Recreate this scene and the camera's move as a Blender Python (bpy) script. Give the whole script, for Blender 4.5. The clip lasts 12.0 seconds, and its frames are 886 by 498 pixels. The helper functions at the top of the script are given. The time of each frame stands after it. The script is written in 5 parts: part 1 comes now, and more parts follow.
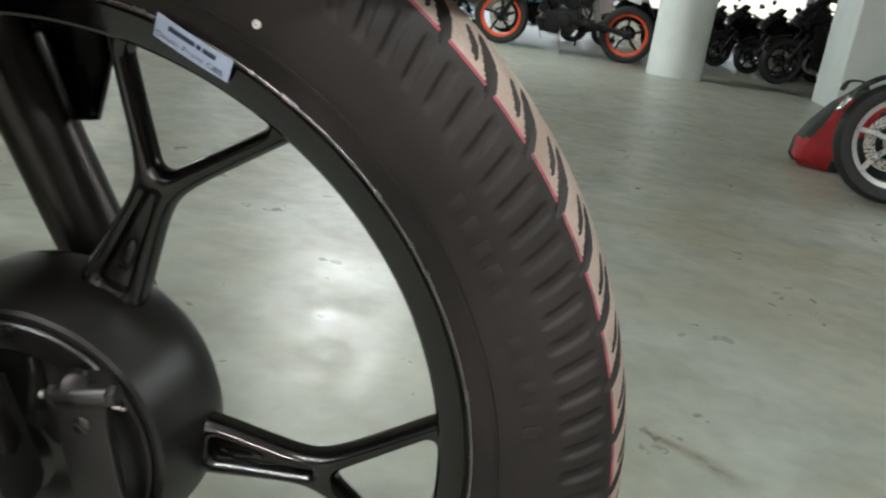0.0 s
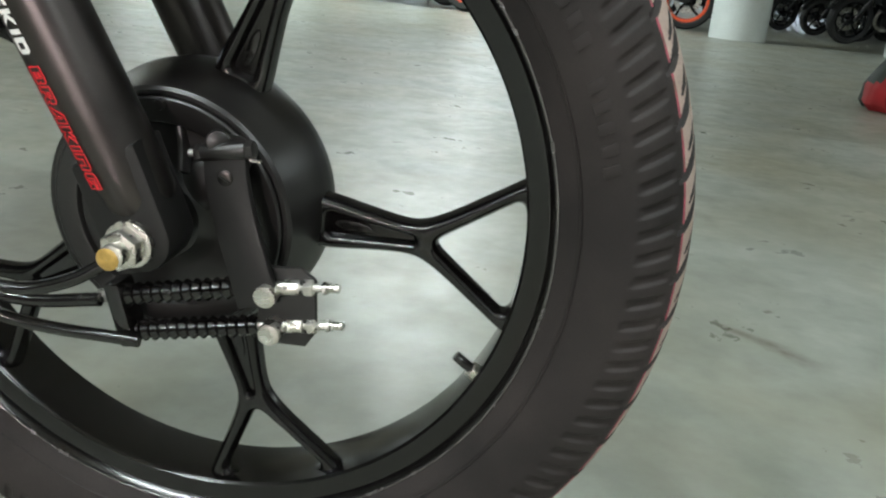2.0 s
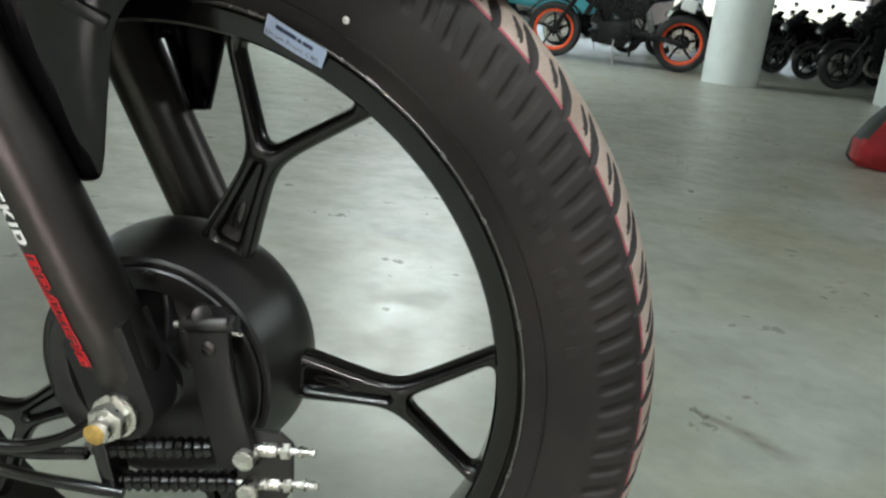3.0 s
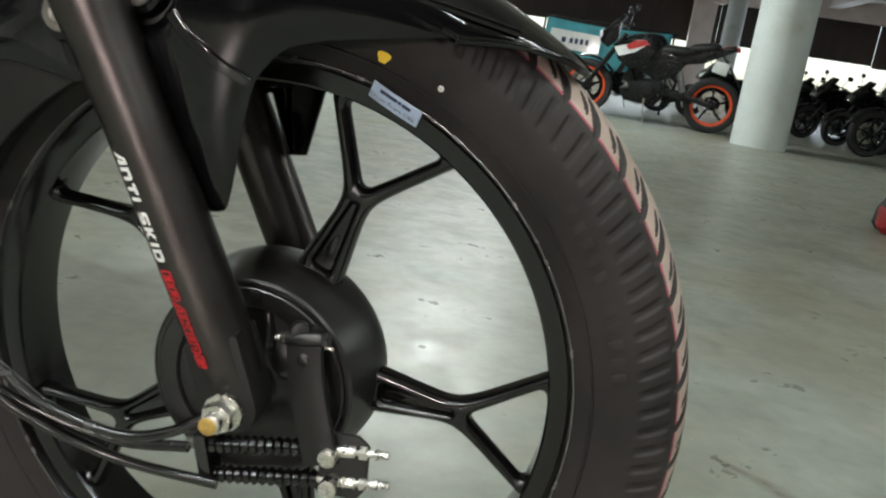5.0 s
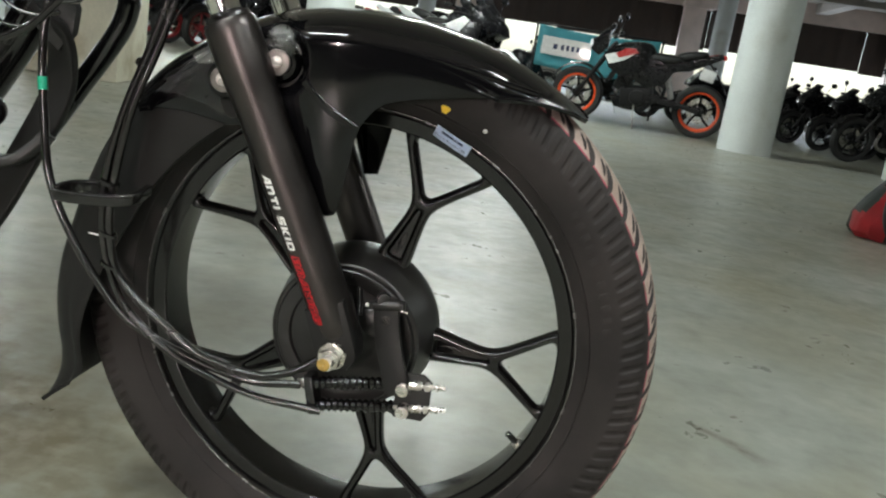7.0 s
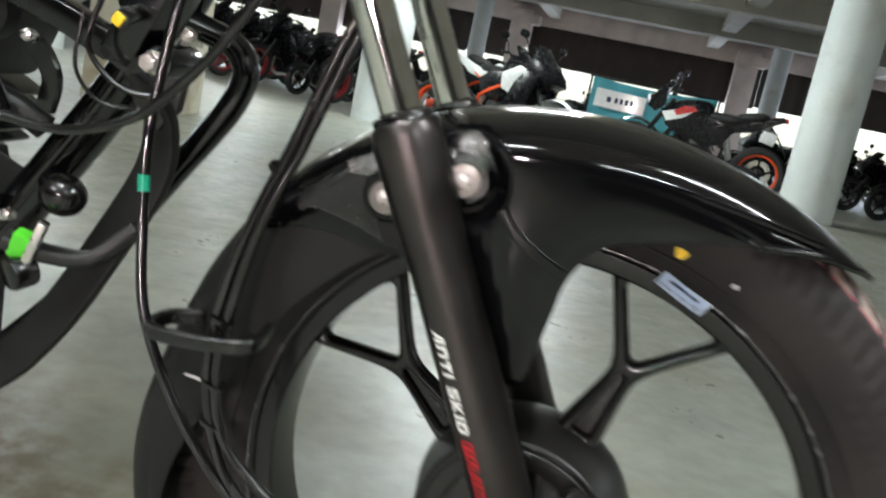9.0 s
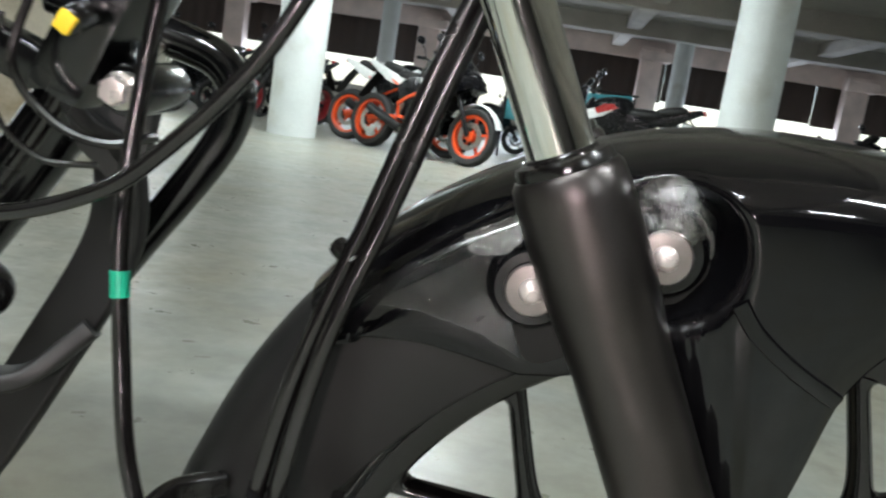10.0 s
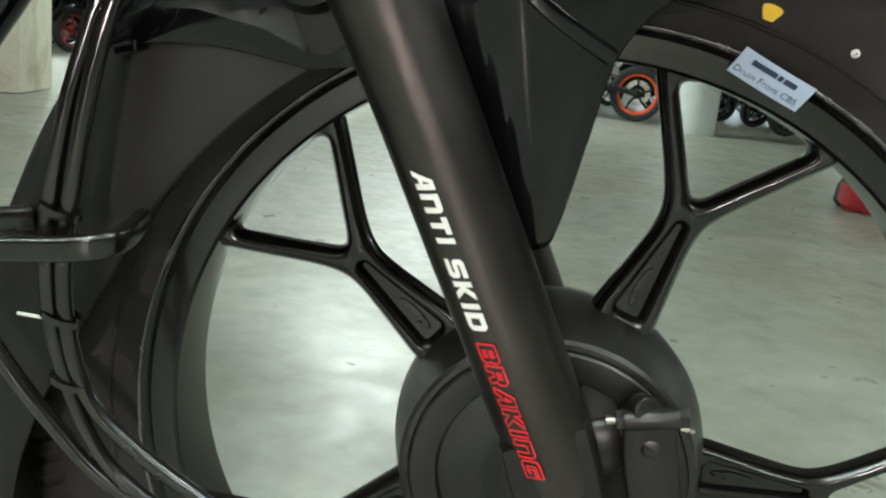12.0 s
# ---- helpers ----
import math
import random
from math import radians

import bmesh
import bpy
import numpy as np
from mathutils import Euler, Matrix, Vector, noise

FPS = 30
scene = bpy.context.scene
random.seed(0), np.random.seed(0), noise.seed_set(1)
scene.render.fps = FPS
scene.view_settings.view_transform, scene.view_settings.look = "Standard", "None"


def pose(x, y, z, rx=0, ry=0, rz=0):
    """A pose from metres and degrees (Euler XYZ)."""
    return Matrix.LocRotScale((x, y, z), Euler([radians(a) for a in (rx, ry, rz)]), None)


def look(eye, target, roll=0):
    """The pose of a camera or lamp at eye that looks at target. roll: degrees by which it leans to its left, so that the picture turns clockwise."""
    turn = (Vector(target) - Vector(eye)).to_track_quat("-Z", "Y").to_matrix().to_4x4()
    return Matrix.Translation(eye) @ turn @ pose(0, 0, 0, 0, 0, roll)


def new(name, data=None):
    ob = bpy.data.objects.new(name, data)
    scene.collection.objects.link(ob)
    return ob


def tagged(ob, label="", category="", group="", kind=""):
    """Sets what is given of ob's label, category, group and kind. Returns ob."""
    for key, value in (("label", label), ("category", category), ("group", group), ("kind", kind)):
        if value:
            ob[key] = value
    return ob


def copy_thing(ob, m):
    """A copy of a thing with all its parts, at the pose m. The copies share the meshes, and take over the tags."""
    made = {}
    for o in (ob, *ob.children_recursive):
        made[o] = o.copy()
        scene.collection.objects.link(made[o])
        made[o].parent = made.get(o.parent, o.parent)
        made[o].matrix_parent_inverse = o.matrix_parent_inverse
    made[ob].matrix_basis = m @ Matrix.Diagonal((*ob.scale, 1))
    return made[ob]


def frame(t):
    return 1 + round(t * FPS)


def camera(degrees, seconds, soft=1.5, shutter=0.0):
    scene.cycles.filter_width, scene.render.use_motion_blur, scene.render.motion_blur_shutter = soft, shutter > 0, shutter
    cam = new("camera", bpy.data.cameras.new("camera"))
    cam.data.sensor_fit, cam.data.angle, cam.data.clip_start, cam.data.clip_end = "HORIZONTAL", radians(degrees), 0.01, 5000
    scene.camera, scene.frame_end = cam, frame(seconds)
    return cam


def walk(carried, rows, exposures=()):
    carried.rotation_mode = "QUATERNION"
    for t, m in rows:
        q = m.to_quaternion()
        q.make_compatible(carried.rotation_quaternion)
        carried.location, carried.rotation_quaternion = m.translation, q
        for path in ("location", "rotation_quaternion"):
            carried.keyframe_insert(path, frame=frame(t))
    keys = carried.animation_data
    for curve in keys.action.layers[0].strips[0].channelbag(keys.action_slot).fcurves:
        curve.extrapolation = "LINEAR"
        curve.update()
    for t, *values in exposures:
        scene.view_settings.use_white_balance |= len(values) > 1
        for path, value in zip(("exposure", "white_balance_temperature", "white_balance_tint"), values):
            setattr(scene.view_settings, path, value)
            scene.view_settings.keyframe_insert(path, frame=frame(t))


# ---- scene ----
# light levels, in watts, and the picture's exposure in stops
EXPOSURE, ADDED_LIGHT, OPENING, TUBES = 0.96, 42, 430, 58
cam = camera(54.60, 12.0, soft=2.2, shutter=0.5)
# seconds, eye (x, y, z), yaw to the left of +y, pitch up, roll
PATH = [
    (0, 0.2028, -0.3959, 0.5333, 2.59, -17.00, 8.51),
    (0.5, 0.2080, -0.4377, 0.5284, 4.55, -15.91, 6.78),
    (1, 0.2202, -0.4501, 0.5204, 5.47, -16.01, 6.13),
    (1.5, 0.2172, -0.4689, 0.4830, 6.26, -17.29, 5.54),
    (2, 0.2087, -0.4850, 0.4414, 6.84, -18.42, 5.50),
    (2.5, 0.2131, -0.4840, 0.4736, 7.28, -18.36, 5.54),
    (3, 0.2130, -0.4854, 0.5251, 6.67, -16.43, 6.41),
    (5, 0.1944, -0.5679, 0.5358, 8.55, -13.51, 8.87),
    (5.5, 0.1955, -0.6796, 0.5596, 8.27, -13.36, 8.95),
    (6, 0.2035, -0.7749, 0.5789, 8.13, -13.19, 8.68),
    (6.5, 0.1935, -0.8029, 0.5796, 8.14, -13.21, 8.72),
    (8.5, 0.1045, -0.7680, 0.5471, 8.72, -12.41, 11.49),
    (9, 0.0151, -0.6209, 0.5980, 10.62, -10.94, 11.84),
    (9.5, -0.1010, -0.5502, 0.5694, 9.44, -9.93, 10.00),
    (10, -0.1355, -0.4281, 0.5847, 5.28, -9.52, 9.00),
    (10.5, -0.0977, -0.4143, 0.5491, 2.82, -10.91, 7.51),
    (11, -0.0716, -0.4208, 0.5016, 2.20, -12.35, 6.98),
    (11.5, -0.0557, -0.4307, 0.4907, 2.83, -12.66, 6.50),
    (12, -0.0448, -0.4359, 0.4889, 2.98, -12.68, 6.10),
]


def aim(x, y, z, yaw, pitch, roll):
    """Camera pose from an eye and angles in degrees."""
    a, b = radians(yaw), radians(pitch)
    way = Vector((-math.sin(a) * math.cos(b), math.cos(a) * math.cos(b), math.sin(b)))
    return look((x, y, z), Vector((x, y, z)) + way, roll)


# seconds, stops, kelvin, tint
GRADE = [(0.0, -0.05, 6450, 12), (1.0, -0.05, 6450, 9), (2.5, 0.0, 6150, 8), (3.0, -0.04, 6200, 8), (5.0, -0.14, 6450, 9), (6.5, -0.16, 6500, 10), (8.5, -0.05, 6250, 13), (9.5, 0.17, 6350, 12), (10.0, 0.21, 6230, 13), (10.5, 0.21, 6300, 7), (12.0, 0.22, 6340, 3)]
walk(cam, [(r[0], aim(*r[1:])) for r in PATH], exposures=[(t, EXPOSURE + e, k, tint) for t, e, k, tint in GRADE])

# ---------------------------------------------------------------- light
world = bpy.data.worlds.new("world")
scene.world = world
world.use_nodes = True
_wn, _wl = world.node_tree.nodes, world.node_tree.links
sky = _wn.new("ShaderNodeTexSky")
sky.sky_type, sky.sun_disc = "NISHITA", False
sky.sun_elevation, sky.sun_rotation = radians(48), radians(200)
_wl.new(sky.outputs[0], _wn["Background"].inputs[0])
_wn["Background"].inputs[1].default_value = 0.15

sun_data = bpy.data.lights.new("sun", "SUN")
sun_data.energy, sun_data.angle, sun_data.color = 2.5, radians(0.6), (1.0, 0.95, 0.87)
sun = new("sun", sun_data)
sun.matrix_world = look((0, 0, 30), Vector((0, 0, 30)) + Vector((-0.3, -0.75, -1.0)))


def area_lamp(name, m, sx, sy, watts, colour):
    data = bpy.data.lights.new(name, "AREA")
    data.shape, data.size, data.size_y, data.energy, data.color = "RECTANGLE", sx, sy, watts, colour
    ob = new(name, data)
    ob.matrix_world = m
    return ob


# ---------------------------------------------------------------- materials
def mat(name, base, rough=0.5, metal=0.0, spec=0.5, coat=0.0, vary=0.15, scale=30.0, bump=0.1, fine=400.0, tint=None, tint_at=0.55, tint_scale=6.0, rough_vary=0.1, distance=0.001, emit=0.0):
    """A surface with two scales of variation: broad blotches (optionally towards tint) and fine grain."""
    m = bpy.data.materials.new(name)
    m.use_nodes = True
    n, l = m.node_tree.nodes, m.node_tree.links
    p = n["Principled BSDF"]
    geo = n.new("ShaderNodeTexCoord")
    big, small = n.new("ShaderNodeTexNoise"), n.new("ShaderNodeTexNoise")
    big.inputs["Scale"].default_value, big.inputs["Detail"].default_value = scale, 5.0
    small.inputs["Scale"].default_value, small.inputs["Detail"].default_value = fine, 3.0
    l.new(geo.outputs["Object"], big.inputs["Vector"])
    l.new(geo.outputs["Object"], small.inputs["Vector"])
    ramp = n.new("ShaderNodeMapRange")
    ramp.inputs[1].default_value, ramp.inputs[2].default_value = 0.3, 0.7
    ramp.inputs[3].default_value, ramp.inputs[4].default_value = 1 - vary, 1 + vary
    l.new(big.outputs[0], ramp.inputs[0])
    grain = n.new("ShaderNodeMapRange")
    grain.inputs[1].default_value, grain.inputs[2].default_value = 0.3, 0.7
    grain.inputs[3].default_value, grain.inputs[4].default_value = 1 - vary * 0.6, 1 + vary * 0.6
    l.new(small.outputs[0], grain.inputs[0])
    both = n.new("ShaderNodeMath")
    both.operation = "MULTIPLY"
    l.new(ramp.outputs[0], both.inputs[0])
    l.new(grain.outputs[0], both.inputs[1])
    colour = n.new("ShaderNodeVectorMath")
    colour.operation = "SCALE"
    l.new(both.outputs[0], colour.inputs["Scale"])
    if tint:
        third = n.new("ShaderNodeTexNoise")
        third.inputs["Scale"].default_value, third.inputs["Detail"].default_value = tint_scale, 6.0
        l.new(geo.outputs["Object"], third.inputs["Vector"])
        cut = n.new("ShaderNodeMapRange")
        cut.inputs[1].default_value, cut.inputs[2].default_value = tint_at - 0.12, tint_at + 0.12
        l.new(third.outputs[0], cut.inputs[0])
        mix = n.new("ShaderNodeMix")
        mix.data_type = "RGBA"
        mix.inputs["A"].default_value, mix.inputs["B"].default_value = (*base, 1), (*tint, 1)
        l.new(cut.outputs[0], mix.inputs["Factor"])
        l.new(mix.outputs["Result"], colour.inputs[0])
    else:
        colour.inputs[0].default_value = base
    l.new(colour.outputs[0], p.inputs["Base Color"])
    rr = n.new("ShaderNodeMapRange")
    rr.inputs[1].default_value, rr.inputs[2].default_value = 0.3, 0.7
    rr.inputs[3].default_value, rr.inputs[4].default_value = max(0.02, rough - rough_vary), min(1, rough + rough_vary)
    l.new(big.outputs[0], rr.inputs[0])
    l.new(rr.outputs[0], p.inputs["Roughness"])
    p.inputs["Metallic"].default_value = metal
    p.inputs["Specular IOR Level"].default_value = spec
    p.inputs["Coat Weight"].default_value = coat
    p.inputs["Coat Roughness"].default_value = 0.04
    if bump:
        b = n.new("ShaderNodeBump")
        b.inputs["Strength"].default_value, b.inputs["Distance"].default_value = bump, distance
        l.new(small.outputs[0], b.inputs["Height"])
        l.new(b.outputs[0], p.inputs["Normal"])
    if emit:
        p.inputs["Emission Color"].default_value = (*base, 1)
        p.inputs["Emission Strength"].default_value = emit
    return m


def film_mat(name, gloss, scale):
    """Crinkled clear plastic wrap."""
    m = bpy.data.materials.new(name)
    m.use_nodes = True
    n, l = m.node_tree.nodes, m.node_tree.links
    n.remove(n["Principled BSDF"])
    clear, shine, mix = n.new("ShaderNodeBsdfTransparent"), n.new("ShaderNodeBsdfGlossy"), n.new("ShaderNodeMixShader")
    shine.inputs["Roughness"].default_value = 0.20
    tc, noise_tex, b = n.new("ShaderNodeTexCoord"), n.new("ShaderNodeTexNoise"), n.new("ShaderNodeBump")
    noise_tex.inputs["Scale"].default_value, noise_tex.inputs["Detail"].default_value = scale, 5.0
    noise_tex.inputs["Distortion"].default_value = 2.0
    b.inputs["Strength"].default_value, b.inputs["Distance"].default_value = 0.9, 0.004
    l.new(tc.outputs["Object"], noise_tex.inputs["Vector"])
    l.new(noise_tex.outputs[0], b.inputs["Height"])
    l.new(b.outputs[0], shine.inputs["Normal"])
    mix.inputs[0].default_value = gloss
    l.new(clear.outputs[0], mix.inputs[1])
    l.new(shine.outputs[0], mix.inputs[2])
    l.new(mix.outputs[0], n["Material Output"].inputs[0])
    return m


def floor_mat():
    """Worn polished concrete: pale grey-green, clouded, with darker stains, specks and uneven gloss."""
    m = bpy.data.materials.new("polished_concrete")
    m.use_nodes = True
    n, l = m.node_tree.nodes, m.node_tree.links
    p = n["Principled BSDF"]
    tc = n.new("ShaderNodeTexCoord")

    def noise_at(scale, detail=6.0, rough=0.55, distort=0.0):
        t = n.new("ShaderNodeTexNoise")
        t.inputs["Scale"].default_value, t.inputs["Detail"].default_value = scale, detail
        t.inputs["Roughness"].default_value, t.inputs["Distortion"].default_value = rough, distort
        l.new(tc.outputs["Object"], t.inputs["Vector"])
        return t.outputs[0]

    def ramp(src, a, b, c, d):
        r = n.new("ShaderNodeMapRange")
        for i, v in enumerate((a, b, c, d)):
            r.inputs[i + 1].default_value = v
        l.new(src, r.inputs[0])
        return r.outputs[0]

    def mixed(fac, a, b):
        x = n.new("ShaderNodeMix")
        x.data_type = "RGBA"
        l.new(fac, x.inputs["Factor"])
        for key, v in (("A", a), ("B", b)):
            if isinstance(v, tuple):
                x.inputs[key].default_value = (*v, 1)
            else:
                l.new(v, x.inputs[key])
        return x.outputs["Result"]

    def math_node(op, a, b=None, clamp=False):
        x = n.new("ShaderNodeMath")
        x.operation, x.use_clamp = op, clamp
        for k, v in enumerate((a, b)):
            if v is None:
                continue
            if isinstance(v, (int, float)):
                x.inputs[k].default_value = v
            else:
                l.new(v, x.inputs[k])
        return x.outputs[0]

    def streak(ax, ay, bx, by, w0, w1, depth):
        """A mark in the concrete's colour from a to b that widens from w0 to w1."""
        run = math.hypot(bx - ax, by - ay)
        dx, dy = (bx - ax) / run, (by - ay) / run
        off = n.new("ShaderNodeVectorMath")
        off.operation = "SUBTRACT"
        l.new(tc.outputs["Object"], off.inputs[0])
        off.inputs[1].default_value = (ax, ay, 0)
        along, across = n.new("ShaderNodeVectorMath"), n.new("ShaderNodeVectorMath")
        for node, d in ((along, (dx / run, dy / run, 0)), (across, (-dy, dx, 0))):
            node.operation = "DOT_PRODUCT"
            l.new(off.outputs[0], node.inputs[0])
            node.inputs[1].default_value = d
        u, v = along.outputs["Value"], across.outputs["Value"]
        wobble = math_node("MULTIPLY", math_node("SUBTRACT", noise_at(14.0, 4), 0.5), w1 * 1.0)
        wide = math_node("ADD", math_node("MULTIPLY", u, w1 - w0), w0)
        edge = math_node("SUBTRACT", 1.0, math_node("DIVIDE", math_node("ABSOLUTE", math_node("ADD", v, wobble)), wide), True)
        ends = math_node("MULTIPLY", math_node("MULTIPLY", u, 9.0, True), math_node("MULTIPLY", math_node("SUBTRACT", 1.0, u), 3.0, True), True)
        body = math_node("MULTIPLY", edge, ends)
        return math_node("MULTIPLY", math_node("MULTIPLY", body, ramp(noise_at(30.0, 5), 0.3, 0.6, 0.4, 1.4)), depth, True)

    cloud = mixed(ramp(noise_at(0.9, 5, 0.5, 0.4), 0.3, 0.7, 0, 1), (0.215, 0.230, 0.203), (0.305, 0.322, 0.288))
    worn = mixed(ramp(noise_at(6.0, 8, 0.62), 0.36, 0.70, 0, 0.85), cloud, (0.395, 0.412, 0.372))
    brown = mixed(ramp(noise_at(1.7, 6, 0.6, 0.6), 0.40, 0.70, 0, 0.85), worn, (0.262, 0.243, 0.168))
    dusk = mixed(ramp(noise_at(3.6, 5, 0.55, 0.3), 0.46, 0.80, 0, 0.50), brown, (0.170, 0.172, 0.138))
    pitted = mixed(ramp(noise_at(10.0, 5, 0.58, 0.4), 0.44, 0.76, 0, 0.34), dusk, (0.150, 0.152, 0.125))
    # brown dirt beside the wheel, with the motorcycle's shadow painted into the same patch
    pitted = mixed(streak(-1.10, 0.62, -0.12, -0.10, 0.16, 0.26, 0.80), pitted, (0.125, 0.100, 0.055))
    for ax, ay, bx, by, w0, w1, depth in ((0.452, 0.680, 0.600, 0.540, 0.008, 0.032, 0.70), (0.40, 4.73, 0.82, 5.10, 0.03, 0.05, 0.6), (0.86, 5.24, 1.16, 5.10, 0.03, 0.05, 0.6), (0.838, 1.414, 0.866, 1.430, 0.010, 0.012, 0.9), (0.880, 1.470, 0.912, 1.488, 0.010, 0.012, 0.9), (-0.200, 1.618, -0.166, 1.634, 0.010, 0.013, 0.9), (0.540, 0.738, 0.556, 0.750, 0.007, 0.009, 0.9), (0.458, 0.978, 0.472, 0.984, 0.005, 0.006, 0.8), (-0.822, 1.292, -0.790, 1.304, 0.011, 0.013, 0.9), (-0.642, 1.130, -0.618, 1.142, 0.009, 0.011, 0.9), (-0.760, 1.208, -0.726, 1.224, 0.008, 0.011, 0.9), (-0.814, 0.838, -0.790, 0.848, 0.007, 0.009, 0.9)):
        pitted = mixed(streak(ax, ay, bx, by, w0, w1, depth), pitted, (0.115, 0.105, 0.075))
    l.new(pitted, p.inputs["Base Color"])
    gloss = math_node("ADD", ramp(noise_at(5.0, 5, 0.55), 0.34, 0.68, 0.25, 0.38), ramp(noise_at(22.0, 6, 0.62), 0.38, 0.66, 0.0, 0.15))
    l.new(gloss, p.inputs["Roughness"])
    p.inputs["Specular IOR Level"].default_value = 0.6
    b1, b2 = n.new("ShaderNodeBump"), n.new("ShaderNodeBump")
    b1.inputs["Strength"].default_value, b1.inputs["Distance"].default_value = 0.05, 0.003
    b2.inputs["Strength"].default_value, b2.inputs["Distance"].default_value = 0.03, 0.001
    l.new(noise_at(22.0, 6, 0.55), b1.inputs["Height"])
    l.new(noise_at(60.0, 5, 0.6), b2.inputs["Height"])
    l.new(b1.outputs[0], b2.inputs["Normal"])
    l.new(b2.outputs[0], p.inputs["Normal"])
    return m


M_FLOOR = floor_mat()
M_WHITE_COL = mat("painted_column", (0.66, 0.70, 0.69), 0.6, vary=0.06, scale=3, bump=0.15, fine=60, tint=(0.52, 0.53, 0.48), tint_at=0.68, tint_scale=2.5)
M_BEIGE_COL = mat("stained_column", (0.60, 0.57, 0.46), 0.75, vary=0.10, scale=4, bump=0.2, fine=50, tint=(0.34, 0.27, 0.16), tint_at=0.62, tint_scale=3.0)
M_PINK_CON = mat("bare_concrete", (0.74, 0.62, 0.57), 0.85, vary=0.15, scale=2, bump=0.2, fine=40)
M_CEIL = mat("ceiling_concrete", (0.56, 0.53, 0.49), 0.9, vary=0.12, scale=1.5, bump=0.15, fine=30)
M_PANEL = mat("brown_sheet", (0.045, 0.032, 0.026), 0.7, vary=0.2, scale=3, bump=0.1, fine=40)
M_REAR = mat("rear_wall_tone", (0.085, 0.075, 0.068), 0.85, vary=0.15, scale=1.5, bump=0.1, fine=30)
M_WALL = mat("plain_wall", (0.42, 0.40, 0.36), 0.85, vary=0.1, scale=1.5, bump=0.1, fine=30)
M_TUBE = mat("tube_glow", (1.0, 0.98, 0.95), 0.4, vary=0.0, bump=0, emit=14.0)
M_FIX = mat("white_enamel", (0.75, 0.75, 0.72), 0.4, vary=0.05)

M_RUBBER = mat("tyre_rubber", (0.0122, 0.0098, 0.0096), 0.66, spec=0.35, vary=0.22, scale=26, bump=0.25, fine=900, tint=(0.0235, 0.0188, 0.0180), tint_at=0.5, tint_scale=14, distance=0.0006)
M_DUST = mat("dusty_tread", (0.34, 0.265, 0.232), 0.85, spec=0.2, vary=0.18, scale=60, bump=0.3, fine=900, tint=(0.22, 0.165, 0.13), tint_at=0.62, tint_scale=30, distance=0.0006)
M_REDLINE = mat("red_tread_line", (0.27, 0.050, 0.075), 0.8, vary=0.3, scale=120, bump=0.1, tint=(0.14, 0.06, 0.05), tint_at=0.58, tint_scale=80)
M_RIM = mat("satin_black_alloy", (0.0036, 0.0031, 0.0031), 0.19, metal=0.0, spec=0.55, vary=0.15, scale=40, rough_vary=0.03, bump=0.04, fine=1200, distance=0.0003)
M_LIP = mat("rim_edge_highlight", (0.16, 0.15, 0.15), 0.22, metal=0.8, spec=0.5, vary=0.2, scale=60, bump=0.0)
M_HUB = mat("black_cast_alloy", (0.0085, 0.0074, 0.0072), 0.34, rough_vary=0.04, spec=0.60, vary=0.15, scale=40, bump=0.2, fine=1400, distance=0.0003)
M_FORK = mat("satin_grey_fork", (0.080, 0.071, 0.069), 0.35, metal=1.0, spec=0.6, vary=0.10, scale=30, bump=0.12, fine=1800, rough_vary=0.04, distance=0.0002)
M_CHROME = mat("chrome", (0.78, 0.78, 0.76), 0.06, metal=1.0, vary=0.03, bump=0.0, rough_vary=0.03)
M_STEEL = mat("zinc_steel", (0.62, 0.60, 0.56), 0.28, metal=1.0, vary=0.12, scale=120, bump=0.15, fine=900, distance=0.0003)
M_BOLT = mat("pale_bolt_cap", (0.68, 0.60, 0.58), 0.28, metal=0.55, vary=0.06, scale=150, bump=0.1, fine=1500, distance=0.0002)
M_FLANGE = mat("bolt_flange_steel", (0.27, 0.24, 0.232), 0.36, metal=0.9, vary=0.08, scale=150, bump=0.1, fine=1500, distance=0.0002)
M_GLOSS = mat("gloss_black_paint", (0.0026, 0.0025, 0.0030), 0.08, spec=0.42, coat=0.0, vary=0.1, scale=10, bump=0.0, rough_vary=0.03)
M_MATTE = mat("matte_black_plastic", (0.0065, 0.0059, 0.0057), 0.48, spec=0.35, vary=0.12, scale=16, bump=0.3, fine=1500, distance=0.0003)
M_CABLE = mat("cable_sheath", (0.0050, 0.0043, 0.0042), 0.20, spec=0.65, vary=0.15, scale=40, bump=0.1, fine=900, distance=0.0003)
M_BLACK = mat("black_frame_paint", (0.0032, 0.0032, 0.0035), 0.20, spec=0.5, coat=0.3, vary=0.15, scale=25, bump=0.1, fine=900, distance=0.0003)
M_DARKGREY = mat("dark_grey_plastic", (0.014, 0.013, 0.0125), 0.5, vary=0.15, scale=20, bump=0.2, fine=900, distance=0.0003)
M_WHITE_INK = mat("white_print", (0.80, 0.78, 0.76), 0.5, vary=0.03, bump=0)
M_RED_INK = mat("red_print", (0.62, 0.018, 0.028), 0.45, vary=0.05, bump=0)
M_STICKER = mat("pale_blue_paper", (0.50, 0.60, 0.80), 0.55, vary=0.04, bump=0.05)
M_INK = mat("dark_ink", (0.03, 0.04, 0.10), 0.6, vary=0.05, bump=0)
M_YELLOW = mat("yellow_paint_mark", (0.90, 0.58, 0.02), 0.5, vary=0.08, bump=0.2)
M_OCHRE = mat("ochre_paint_mark", (0.42, 0.27, 0.07), 0.4, metal=0.3, vary=0.2, scale=300, bump=0.2)
